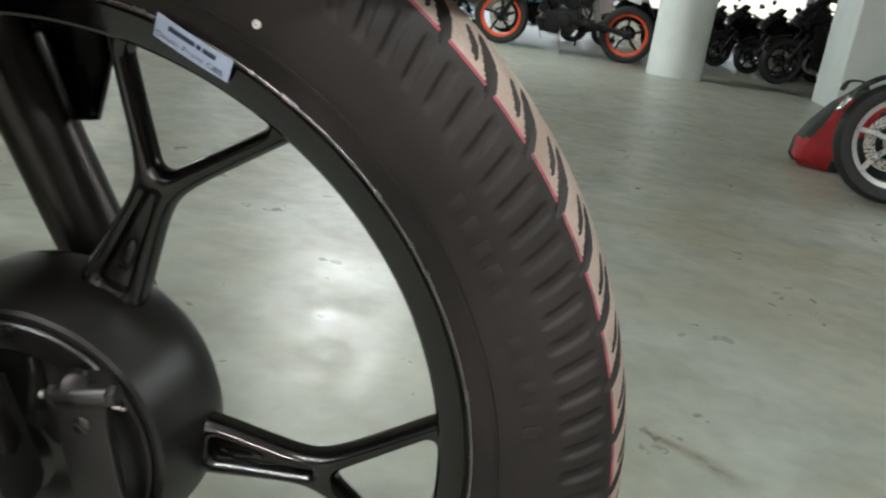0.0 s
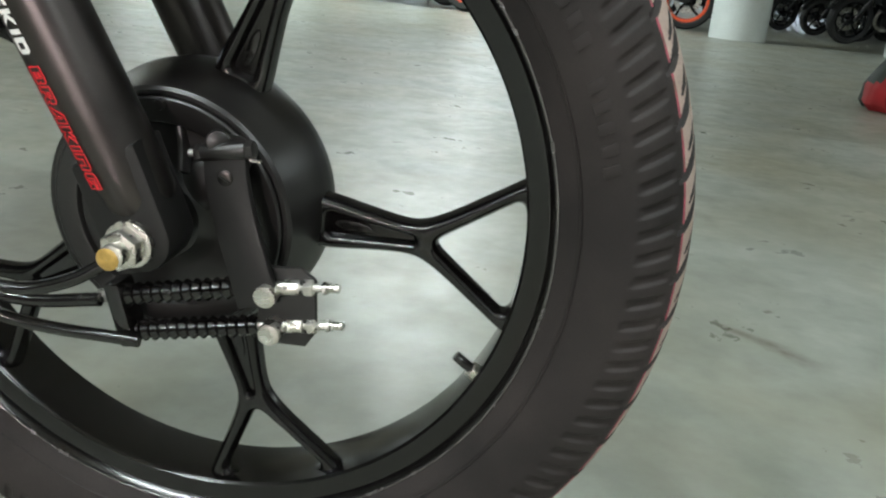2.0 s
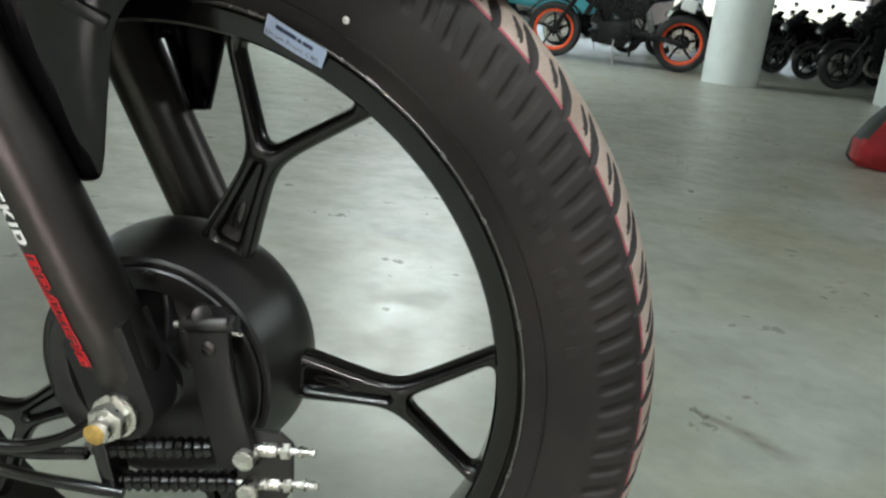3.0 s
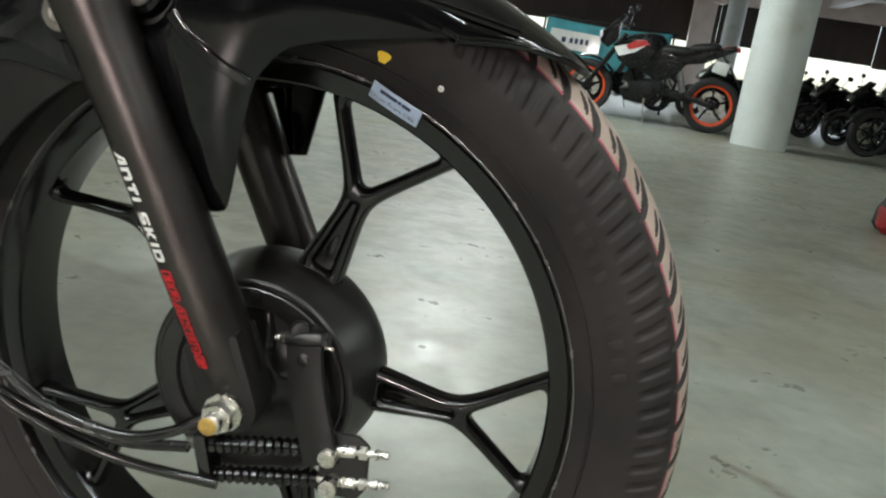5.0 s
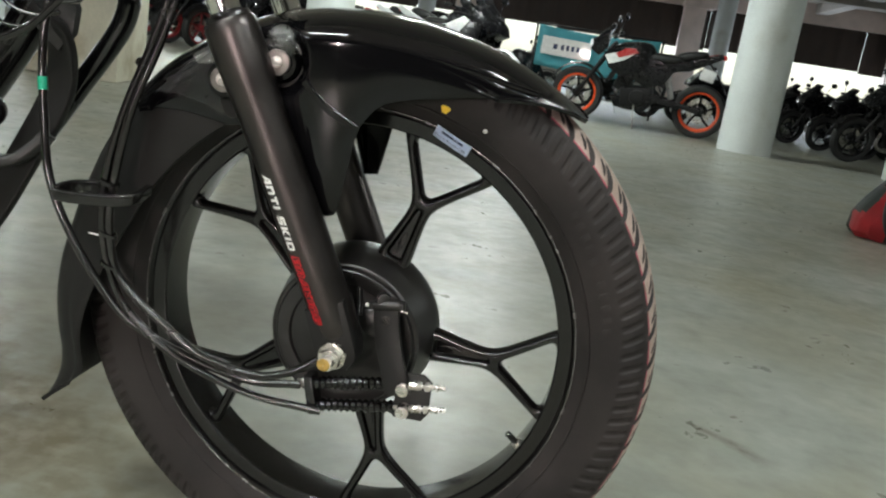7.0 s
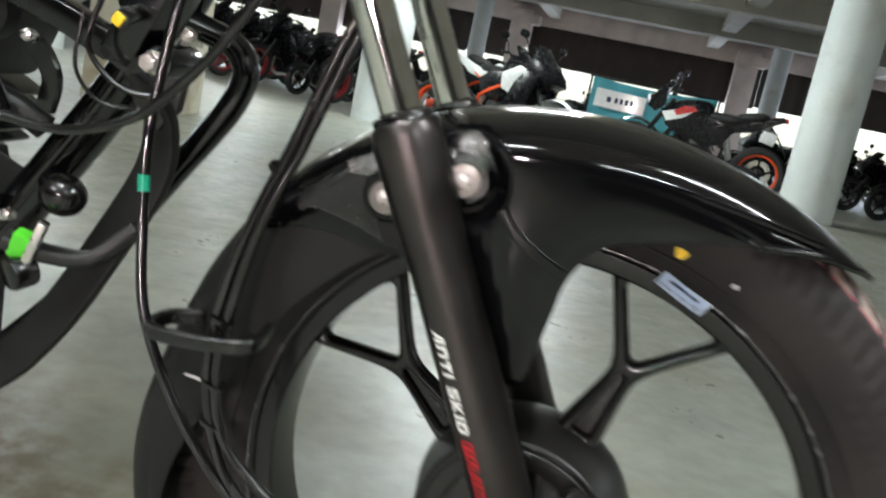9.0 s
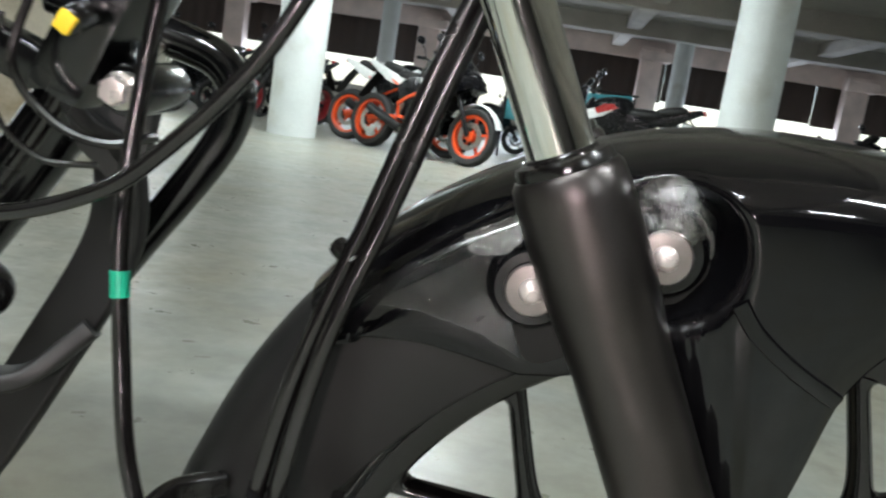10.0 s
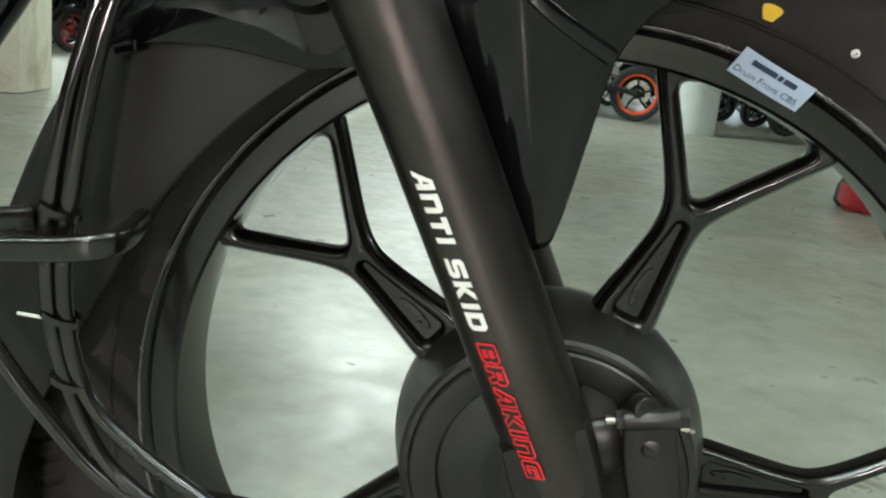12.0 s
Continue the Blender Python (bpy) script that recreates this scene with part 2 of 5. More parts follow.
M_GREEN = mat("green_tape", (0.01, 0.34, 0.20), 0.45, vary=0.08, bump=0.05)
M_LIME = mat("lime_tape", (0.10, 0.62, 0.03), 0.4, vary=0.06, bump=0.05)
M_FILM = film_mat("plastic_wrap", 0.030, 90.0)
M_FILM2 = film_mat("bright_plastic_wrap", 0.22, 110.0)
M_ORANGE = mat("orange_wheel_paint", (0.70, 0.075, 0.012), 0.4, vary=0.08, bump=0)
M_REDW = mat("red_wheel_paint", (0.26, 0.02, 0.025), 0.4, vary=0.1, bump=0)
M_SILVER = mat("silver_alloy", (0.55, 0.55, 0.54), 0.35, metal=0.6, vary=0.08, bump=0.05)
M_BIKE_WHITE = mat("white_bodywork", (0.74, 0.75, 0.74), 0.25, coat=0.5, vary=0.04, bump=0)
M_BIKE_RED = mat("red_bodywork", (0.50, 0.03, 0.03), 0.3, coat=0.5, vary=0.05, bump=0)
M_BIKE_BLACK = mat("black_bodywork", (0.003, 0.003, 0.004), 0.24, spec=0.35, coat=0.0, vary=0.1, bump=0)
M_SEAT = mat("black_vinyl", (0.007, 0.007, 0.007), 0.55, vary=0.1, bump=0.2)
M_ENGINE = mat("engine_casting", (0.009, 0.009, 0.0095), 0.42, metal=0.0, spec=0.3, vary=0.25, scale=30, bump=0.3, fine=200)
M_LENS = mat("lamp_lens", (0.7, 0.72, 0.75), 0.08, spec=0.8, vary=0.02, bump=0)
M_BIKE_TYRE = mat("black_tyre", (0.018, 0.018, 0.018), 0.7, vary=0.15, bump=0.2, fine=200)
M_BAG_RED = mat("red_cloth", (0.34, 0.018, 0.022), 0.8, vary=0.15, scale=12, bump=0.3, fine=300)
M_BAG_DARK = mat("dark_green_cloth", (0.018, 0.026, 0.022), 0.8, vary=0.15, scale=12, bump=0.3, fine=300)
M_TEAL = mat("teal_banner_cloth", (0.075, 0.34, 0.40), 0.7, vary=0.1, scale=6, bump=0.1, fine=200)

# ---------------------------------------------------------------- mesh helpers
def part(name, bm, material, parent=None, label="", smooth=35.0):
    """Links a bmesh as one mesh object under a thing or part."""
    bmesh.ops.recalc_face_normals(bm, faces=bm.faces[:])
    me = bpy.data.meshes.new(name)
    bm.to_mesh(me)
    bm.free()
    for m in material if isinstance(material, (list, tuple)) else (material,):
        me.materials.append(m)
    me.polygons.foreach_set("use_smooth", [True] * len(me.polygons))
    me.set_sharp_from_angle(angle=radians(smooth))
    ob = new(name, me)
    if parent is not None:
        ob.parent = parent
    if label:
        tagged(ob, label)
    return ob


def thing(name, label, category, group="", at=None):
    ob = new(name)
    ob.empty_display_size = 0.1
    if at is not None:
        ob.matrix_world = at
    return tagged(ob, label, category, group)


def moved(bm, m, verts=None):
    bmesh.ops.transform(bm, matrix=m, verts=verts if verts is not None else bm.verts[:])
    return bm


def revolve(profile, seg, axis="y", closed=False, bm=None, arc=(0.0, 360.0)):
    """A profile of (radius, along) turned round an axis."""
    bm = bm or bmesh.new()
    full = arc[1] - arc[0] >= 359.9
    rings = []
    for i in range(seg if full else seg + 1):
        a = radians(arc[0] + (arc[1] - arc[0]) * i / seg)
        ring = []
        for r, h in profile:
            c, s = r * math.cos(a), r * math.sin(a)
            ring.append(bm.verts.new((c, h, s) if axis == "y" else (c, s, h) if axis == "z" else (h, c, s)))
        rings.append(ring)
    k = len(profile)
    for i in range(len(rings) if full else len(rings) - 1):
        p, q = rings[i], rings[(i + 1) % len(rings)]
        for j in range(k if closed else k - 1):
            bm.faces.new((p[j], p[(j + 1) % k], q[(j + 1) % k], q[j]))
    return bm


def curve_points(pts, n):
    """Catmull-Rom through pts, n steps a span; each point may carry extra numbers."""
    P = [np.array(p, float) for p in pts]
    P = [2 * P[0] - P[1]] + P + [2 * P[-1] - P[-2]]
    out = []
    for i in range(1, len(P) - 2):
        a, b, c, d = P[i - 1], P[i], P[i + 1], P[i + 2]
        for k in range(n):
            t = k / n
            out.append(0.5 * (2 * b + (c - a) * t + (2 * a - 5 * b + 4 * c - d) * t * t + (3 * b - a - 3 * c + d) * t ** 3))
    out.append(P[-2])
    return out


def sweep(pts, section, steps=6, bm=None, up=None, cap=True, smooth=True):
    """Section (2D points) carried along pts (x, y, z[, scale]). up fixes the section's second axis."""
    bm = bm or bmesh.new()
    path = curve_points(pts, steps) if smooth and len(pts) > 2 else [np.array(p, float) for p in pts]
    rings, side = [], None
    for i, p in enumerate(path):
        a, b = path[max(i - 1, 0)][:3], path[min(i + 1, len(path) - 1)][:3]
        t = Vector(b - a).normalized()
        if up is not None:
            u = Vector(up)
            u = (u - t * u.dot(t)).normalized()
            side = t.cross(u).normalized()
        else:
            if side is None:
                side = t.orthogonal().normalized()
            side = (side - t * side.dot(t)).normalized()
            u = side.cross(t).normalized()
        k = p[3] if len(p) > 3 else 1.0
        o = Vector(p[:3])
        rings.append([bm.verts.new(o + side * (x * k) + u * (y * k)) for x, y in section])
    m = len(section)
    for p, q in zip(rings, rings[1:]):
        for j in range(m):
            bm.faces.new((p[j], p[(j + 1) % m], q[(j + 1) % m], q[j]))
    if cap:
        bm.faces.new(rings[0][::-1])
        bm.faces.new(rings[-1])
    return bm


def circle(r, n=12):
    return [(r * math.cos(2 * math.pi * i / n), r * math.sin(2 * math.pi * i / n)) for i in range(n)]


def rounded(w, h, r, n=3):
    """Rounded rectangle of half sizes w, h."""
    out = []
    for cx, cy, a0 in ((w - r, h - r, 0), (r - w, h - r, 90), (r - w, r - h, 180), (w - r, r - h, 270)):
        for i in range(n + 1):
            a = radians(a0 + 90 * i / n)
            out.append((cx + r * math.cos(a), cy + r * math.sin(a)))
    return out


def box(sx, sy, sz, m=None, bevel=0.0, bm=None, seg=2):
    """Box of full sizes, bevelled."""
    own = bmesh.new()
    bmesh.ops.create_cube(own, size=1.0, matrix=Matrix.Diagonal((sx, sy, sz, 1)))
    if bevel:
        bmesh.ops.bevel(own, geom=own.edges[:], offset=bevel, segments=seg, affect="EDGES", profile=0.6)
    if m is not None:
        moved(own, m)
    if bm is None:
        return own
    return joined(bm, own)


def joined(bm, other):
    me = bpy.data.meshes.new("tmp")
    other.to_mesh(me)
    other.free()
    bm.from_mesh(me)
    bpy.data.meshes.remove(me)
    return bm


def rod(a, b, r, n=16, bevel=0.0, r2=None, bm=None):
    """Cylinder from a to b."""
    a, b = Vector(a), Vector(b)
    own = bmesh.new()
    bmesh.ops.create_cone(own, cap_ends=True, segments=n, radius1=r, radius2=r if r2 is None else r2, depth=(b - a).length)
    if bevel:
        rims = [e for e in own.edges if len(e.link_faces) == 2 and any(len(f.verts) > 4 for f in e.link_faces)]
        bmesh.ops.bevel(own, geom=rims, offset=bevel, segments=2, affect="EDGES", profile=0.5)
    moved(own, Matrix.Translation((a + b) / 2) @ (b - a).to_track_quat("Z", "Y").to_matrix().to_4x4())
    return own if bm is None else joined(bm, own)


def plate(outline, y0, y1, bevel=0.0, bm=None):
    """Outline of (x, z) extruded from y0 to y1."""
    own = bmesh.new()
    f = own.faces.new([own.verts.new((x, y0, z)) for x, z in outline])
    ext = bmesh.ops.extrude_face_region(own, geom=[f])
    bmesh.ops.translate(own, vec=(0, y1 - y0, 0), verts=[v for v in ext["geom"] if isinstance(v, bmesh.types.BMVert)])
    if bevel:
        bmesh.ops.recalc_face_normals(own, faces=own.faces[:])
        edges = [e for e in own.edges if any(len(q.verts) > 4 for q in e.link_faces)] or own.edges[:]
        bmesh.ops.bevel(own, geom=edges, offset=bevel, segments=2, affect="EDGES", profile=0.6)
    return own if bm is None else joined(bm, own)


def dome(centre, way, r, h, n=20, rings=6):
    """A shallow dome cap."""
    prof = [(r, -h * 0.4), (r, 0.0)] + [(r * math.cos(radians(90 * i / rings)), h * math.sin(radians(90 * i / rings))) for i in range(1, rings)] + [(0.0004, h)]
    bm = revolve(prof, n, axis="z")
    return moved(bm, Matrix.Translation(centre) @ Vector(way).to_track_quat("Z", "Y").to_matrix().to_4x4())


def polar(deg, r, y=0.0):
    return (r * math.cos(radians(deg)), y, r * math.sin(radians(deg)))


def lerp_table(table, x):
    xs, ys = [t[0] for t in table], [t[1] for t in table]
    return float(np.interp(x, xs, ys))


def text_mesh(body, size, outline=0.0, shear=0.0, spacing=1.0, bold=0.0):
    """Lettering as a bmesh in the xy plane, starting at the origin."""
    cu = bpy.data.curves.new("lettering", "FONT")
    cu.body, cu.size, cu.shear, cu.space_character = body, size, shear, spacing
    cu.resolution_u, cu.offset = 3, bold
    if outline:
        cu.fill_mode, cu.bevel_depth, cu.bevel_resolution = "NONE", outline, 0
    ob = new("lettering", cu)
    bpy.context.view_layer.update()
    me = bpy.data.meshes.new_from_object(ob.evaluated_get(bpy.context.evaluated_depsgraph_get()))
    bm = bmesh.new()
    bm.from_mesh(me)
    bpy.data.objects.remove(ob)
    bpy.data.curves.remove(cu)
    bpy.data.meshes.remove(me)
    return bm


# ---------------------------------------------------------------- setting
CEIL = 3.45


def structure(name, bm, material, smooth=35.0):
    return tagged(part(name, bm, material, smooth=smooth), kind="structure")


bm = bmesh.new()
bmesh.ops.create_grid(bm, x_segments=8, y_segments=8, size=44.0)
structure("floor", bm, M_FLOOR)
bm = box(80, 52, 0.25, pose(0, 4, CEIL + 0.125))
for y in (-18, -12, -6, 0.5, 6.2, 12.0, 17.5, 22.5):
    box(80, 0.34, 0.42, pose(0, y, CEIL - 0.21), 0.015, bm)
for x in (-21.5, -12.3, -7.7, -3.2, 1.66, 6.4, 11.0, 20.2):
    box(0.36, 51.5, 0.30, pose(x, 4, CEIL - 0.15), 0.015, bm)
structure("ceiling", bm, M_CEIL)

# far facade: parapet, opening, brown sheets, edge beam
FY = 27.5
structure("wall_north", box(80, 0.2, 0.74, pose(0, FY, 0.37), 0.01), M_WALL)
structure("beam_north", box(80, 0.4, 0.57, pose(0, FY - 0.1, 3.165), 0.02), M_PINK_CON)
for i in range(-8, 9):
    # ribbed sheet: one folded strip
    line = []
    for k in range(47):
        fold = 0.02 if k % 4 in (1, 2) else -0.02
        line.append((-2.3 + 0.1 * k, fold))
    bm = bmesh.new()
    low = [bm.verts.new((x, y, 0)) for x, y in line]
    high = [bm.verts.new((x, y, 1.24 - 0.06 * (i % 2))) for x, y in line]
    for k in range(46):
        bm.faces.new((low[k], low[k + 1], high[k + 1], high[k]))
    structure("facade_sheet", moved(bm, pose(i * 4.6 + 1.0, FY + 0.05, 1.64 + 0.06 * (i % 2))), M_PANEL)
for x in (2.75, 8.85, -4.15, -10.4, -16.8, 15.3):
    bm = box(0.66, 0.5, 3.2, pose(x, FY - 0.55, 1.6), 0.02)
    box(0.95, 0.6, 0.3, pose(x + 0.1, FY - 0.6, 2.95), 0.08, bm)
    structure("far_column", bm, M_PINK_CON)


def round_column(x, y, r, material, name="column"):
    bm = revolve([(r * 1.0, 0.0), (r, CEIL)], 48, axis="z")
    moved(bm, pose(x, y, 0))
    return structure(name, bm, material)


for x, y, r in ((1.765, 8.20, 0.262), (-2.80, 8.66, 0.262), (6.35, 7.75, 0.262), (-7.4, 9.1, 0.262), (3.55, 26.0, 0.27), (-5.25, 26.0, 0.27)):
    round_column(x, y, r, M_WHITE_COL)
structure("square_column", box(0.62, 0.62, CEIL, pose(-3.27, 4.78, CEIL / 2, 0, 0, 12), 0.02), M_BEIGE_COL)
structure("square_column", box(0.85, 0.85, CEIL, pose(3.30, 7.20, CEIL / 2, 0, 0, -6), 0.02), M_WHITE_COL)

# side and rear walls
for name, x in (("west", -26), ("east", 26)):
    # parapet, open strip and sheets as on the far facade; unseen, opened to streak the chrome
    structure("wall_" + name, box(0.25, 50, 0.74, pose(x, 3, 0.37)), M_WALL)
    structure("beam_" + name, box(0.25, 50, 0.57, pose(x, 3, 3.165)), M_PINK_CON)
    structure("facade_sheet_" + name, box(0.06, 50, 1.24, pose(x, 3, 2.26)), M_PANEL)
# unseen rear wall, toned dark to shape the reflections in the black gloss
bm = box(52, 0.25, CEIL, pose(0, -9, CEIL / 2))
structure("wall_south", bm, M_REAR)
area_lamp("opening_daylight", look((0, FY - 0.3, 1.2), (0, 0, 1.1)), 60, 0.85, OPENING, (0.84, 0.95, 1.08))


def tube_light(x, y, turn=0.0, z=2.95, watts=TUBES):
    t = thing("tube_light", "white fluorescent tube light hanging under the ceiling", "ceiling light", "ceiling tube lights", at=pose(x, y, z, 0, 0, turn))
    b = box(1.24, 0.07, 0.05, pose(0, 0, 0.05), 0.01)
    part("housing", b, M_FIX, t)
    for k in (-0.5, 0.5):
        part("hanger", rod((k, 0, 0.07), (k, 0, CEIL - z), 0.004, 6), M_FIX, t)
    part("tube", rod((-0.6, 0, 0), (0.6, 0, 0), 0.014, 12), M_TUBE, t, "glowing white glass tube")
    area_lamp("tube_lamp", pose(x, y, z - 0.03, 0, 0, turn), 1.2, 0.05, watts, (0.915, 1.0, 0.955))


for x, y, k in ((-1.1, 7.4, 1.4), (-5.6, 7.4, 1.0), (6.6, 3.4, 1.0), (-1.1, 15.0, 1.2), (-8.0, 16.0, 1.4), (-2.6, -3.4, 0.8), (2.4, -3.4, 0.7), (-0.9, -1.5, 0.65), (1.9, -0.6, 0.55), (-5.0, 0.6, 0.4)):
    tube_light(x, y, watts=TUBES * k)


# warm lamp on a stand, added behind the viewer for an unseen light; mirrored in the black paint
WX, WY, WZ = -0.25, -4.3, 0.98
work = thing("added_warm_light", "added warm lamp on a thin stand, for an unseen light", "work light")
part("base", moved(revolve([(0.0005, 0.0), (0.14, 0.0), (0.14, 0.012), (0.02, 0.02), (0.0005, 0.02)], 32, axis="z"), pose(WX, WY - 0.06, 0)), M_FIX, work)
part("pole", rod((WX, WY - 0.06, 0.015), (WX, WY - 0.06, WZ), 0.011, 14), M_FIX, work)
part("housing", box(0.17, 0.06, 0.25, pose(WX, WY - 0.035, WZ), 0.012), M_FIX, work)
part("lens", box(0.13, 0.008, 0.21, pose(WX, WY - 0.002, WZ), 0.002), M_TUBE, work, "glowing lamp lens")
area_lamp("added_warm_lamp", look((WX, WY + 0.01, WZ), (-0.1, 0, 0.45)), 0.13, 0.21, ADDED_LIGHT, (1.0, 0.86, 0.81))

# ---------------------------------------------------------------- the motorcycle's front end
# built round the wheel's axle: x forward, y to the bike's left, z up
AXLE = pose(0, 0, 0.2895, 3.62, 0.90)
WHEEL = AXLE @ pose(-0.0013, 0.003, 0.0048, 0.34, 0, -2.0)
FORK = AXLE @ pose(0.002, -0.004, 0.008)
LOOM = AXLE @ pose(0.008, -0.006, 0.004)
REAR = AXLE @ pose(0.012, 0.004, -0.008)
PHASE = -2.2
bike = thing("motorcycle", "black motorcycle front end with alloy wheel and glossy mudguard", "motorcycle")


place = WHEEL


def fit(name, bm, material, parent=None, label="", smooth=35.0):
    moved(bm, place)
    return part(name, bm, material, parent or bike, label, smooth)


# tyre
def tyre_mesh():
    half = [(0.0, 0.2918), (0.008, 0.2914), (0.018, 0.2894), (0.0275, 0.2850), (0.033, 0.2786), (0.0366, 0.270), (0.0376, 0.257), (0.0357, 0.243), (0.0318, 0.2300), (0.0262, 0.2195)]
    smooth = curve_points(half, 12)
    length = np.cumsum([0] + [np.linalg.norm(b - a) for a, b in zip(smooth, smooth[1:])])
    ys = np.interp(np.linspace(0, length[-1], 60), length, [p[0] for p in smooth])
    rs = np.interp(np.linspace(0, length[-1], 60), length, [p[1] for p in smooth])
    prof = [(-y, r) for y, r in zip(ys[::-1], rs[::-1])] + list(zip(ys[1:], rs[1:]))
    n, pitch = 2016, 360 / 63
    bm = bmesh.new()
    rows, deep = [], []

    def groove(deg, y):
        a, side = abs(y), 1 if y < 0 else 0
        g = 0.0
        u = (deg + 0.5 * pitch * (1 - side)) / pitch
        if 0.0045 < a < 0.0305:
            run = (0.0305 - a) / 0.026
            d = (u - 0.08 - run * 0.72 + 0.5) % 1.0 - 0.5
            width = 0.140 * math.sin(math.pi * (0.05 + 0.88 * run)) ** 0.8
            if abs(d) < width:
                g = 0.0022
        if 0.009 < a < 0.0235:
            run = (0.0235 - a) / 0.0145
            d = (u - 0.62 - run * 0.42 + 0.5) % 1.0 - 0.5
            if abs(d) < 0.070 * math.sin(math.pi * (0.04 + 0.92 * run)) ** 0.8:
                g = max(g, 0.0018)
        return g

    def lug(deg, r, y):
        if not 0.2600 < r < 0.2810:
            return 0.0
        k = ((deg - (r - 0.270) * 70) / (pitch / 2)) % 1.0
        edge = min(1.0, (0.2810 - r) / 0.003, (r - 0.2600) / 0.005)
        return 0.0017 * edge * max(0.0, min(1.0, (0.26 - abs(k - 0.26)) / 0.11))

    for i in range(n):
        deg = 360 * i / n
        c, s = math.cos(radians(deg)), math.sin(radians(deg))
        row, dd = [], []
        for y, r in prof:
            g = groove(deg, y) if r > 0.2820 else 0.0
            e = lug(deg, r, y)
            w = r - g + (0.0030 * max(0.0, 1 - abs(deg - 270) / 16) if r > 0.27 else 0.0)
            row.append(bm.verts.new((w * c, y - math.copysign(e, y), w * s)))
            dd.append(g)
        rows.append(row)
        deep.append(dd)
    for i in range(n):
        p, q, dp, dq = rows[i], rows[(i + 1) % n], deep[i], deep[(i + 1) % n]
        for j in range(len(prof) - 1):
            f = bm.faces.new((p[j], p[j + 1], q[j + 1], q[j]))
            a = abs(prof[j][0] + prof[j + 1][0]) / 2
            g = max(dp[j], dp[j + 1], dq[j], dq[j + 1])
            if prof[j][1] > 0.2806:
                f.material_index = 1 if a < 0.0277 and g < 0.001 else 2 if 0.0277 <= a < 0.0290 and g < 0.001 else 0
    return bm


bm = moved(tyre_mesh(), WHEEL)
for v in bm.verts:
    v.co.z = max(v.co.z, 0.0)
tyre = part("tyre", bm, [M_RUBBER, M_DUST, M_REDLINE], bike, "black tyre with pale dusty tread and red line", smooth=50)
for k, deg in enumerate((14.0, 16.6, 19.2, 21.8, 24.4, 29.6, 32.2, 34.8, 37.4, 40.0)):
    out = [polar(deg + da, r)[0::2] for da, r in ((-0.85, 0.2440), (0.55, 0.2440), (0.95, 0.2530), (-0.45, 0.2530))]
    fit("raised_mark", plate(out, -0.0374, -0.0362, 0.0003), M_RUBBER, tyre)
fit("sidewall_line", revolve([(0.2305, -0.0325), (0.2311, -0.0335), (0.2319, -0.0338), (0.2325, -0.0330)], 180, closed=True), M_RUBBER, tyre)
blob = [polar(75.0 + 0.95 * math.cos(a) * (1 + 0.25 * math.sin(3 * a)), 0.2382 + 0.0042 * math.sin(a) * (1 + 0.2 * math.cos(2 * a)), 0) for a in np.linspace(0, 2 * math.pi, 18)[:-1]]
fit("paint_mark", plate([(p[0], p[2]) for p in blob], -0.0362, -0.0335), M_YELLOW, tyre, "yellow paint dab")
fit("white_dot", dome(polar(65.4, 0.2395, -0.0352), (0, -1, 0), 0.0020, 0.0012, 10, 3), M_WHITE_INK, tyre, "small white moulded dot")

# rim
prof = [(0.2205, -0.0215), (0.2210, -0.0246), (0.2198, -0.0262), (0.2176, -0.0258), (0.2160, -0.0240), (0.2144, -0.0212), (0.2062, -0.0204), (0.2030, -0.0196), (0.2014, -0.0176), (0.2008, -0.0100), (0.2004, 0.0)]
prof += [(0.2010, 0.0160), (0.2020, 0.0250), (0.2040, 0.0262), (0.2144, 0.0262), (0.2160, 0.0268), (0.2176, 0.0276), (0.2198, 0.0280), (0.2210, 0.0262), (0.2205, 0.0235), (0.209, 0.016), (0.209, -0.016)]
rim = fit("rim", revolve(prof, 180, closed=True), M_RIM, None, "satin black alloy wheel rim", smooth=30)

# pale bead on the black rim's edge: its highlight line put into colour
fit("rim_lip_glint", revolve([(0.2190 + 0.0010 * math.cos(a), -0.0262 + 0.0010 * math.sin(a)) for a in np.linspace(0, 2 * math.pi, 11)[:-1]], 180, closed=True), M_LIP, rim, "thin pale bead for the highlight on the rim's edge", smooth=80)


def round_corners(pts, radii, n=5):
    """A polygon with its corners rounded."""
    out = []
    for i, p in enumerate(pts):
        p, a, c = Vector(p), Vector(pts[i - 1]), Vector(pts[(i + 1) % len(pts)])
        r = radii[i] if isinstance(radii, (list, tuple)) else radii
        if r <= 0:
            out.append((p.x, p.y))
            continue
        u, w = (a - p).normalized(), (c - p).normalized()
        half = u.angle(w) / 2
        d = min(r / math.tan(half), 0.48 * (a - p).length, 0.48 * (c - p).length)
        for k in range(n + 1):
            f = k / n
            q = (p + u * d) * (1 - f) ** 2 + p * (2 * f * (1 - f)) + (p + w * d) * f * f
            out.append((q.x, q.y))
    return out


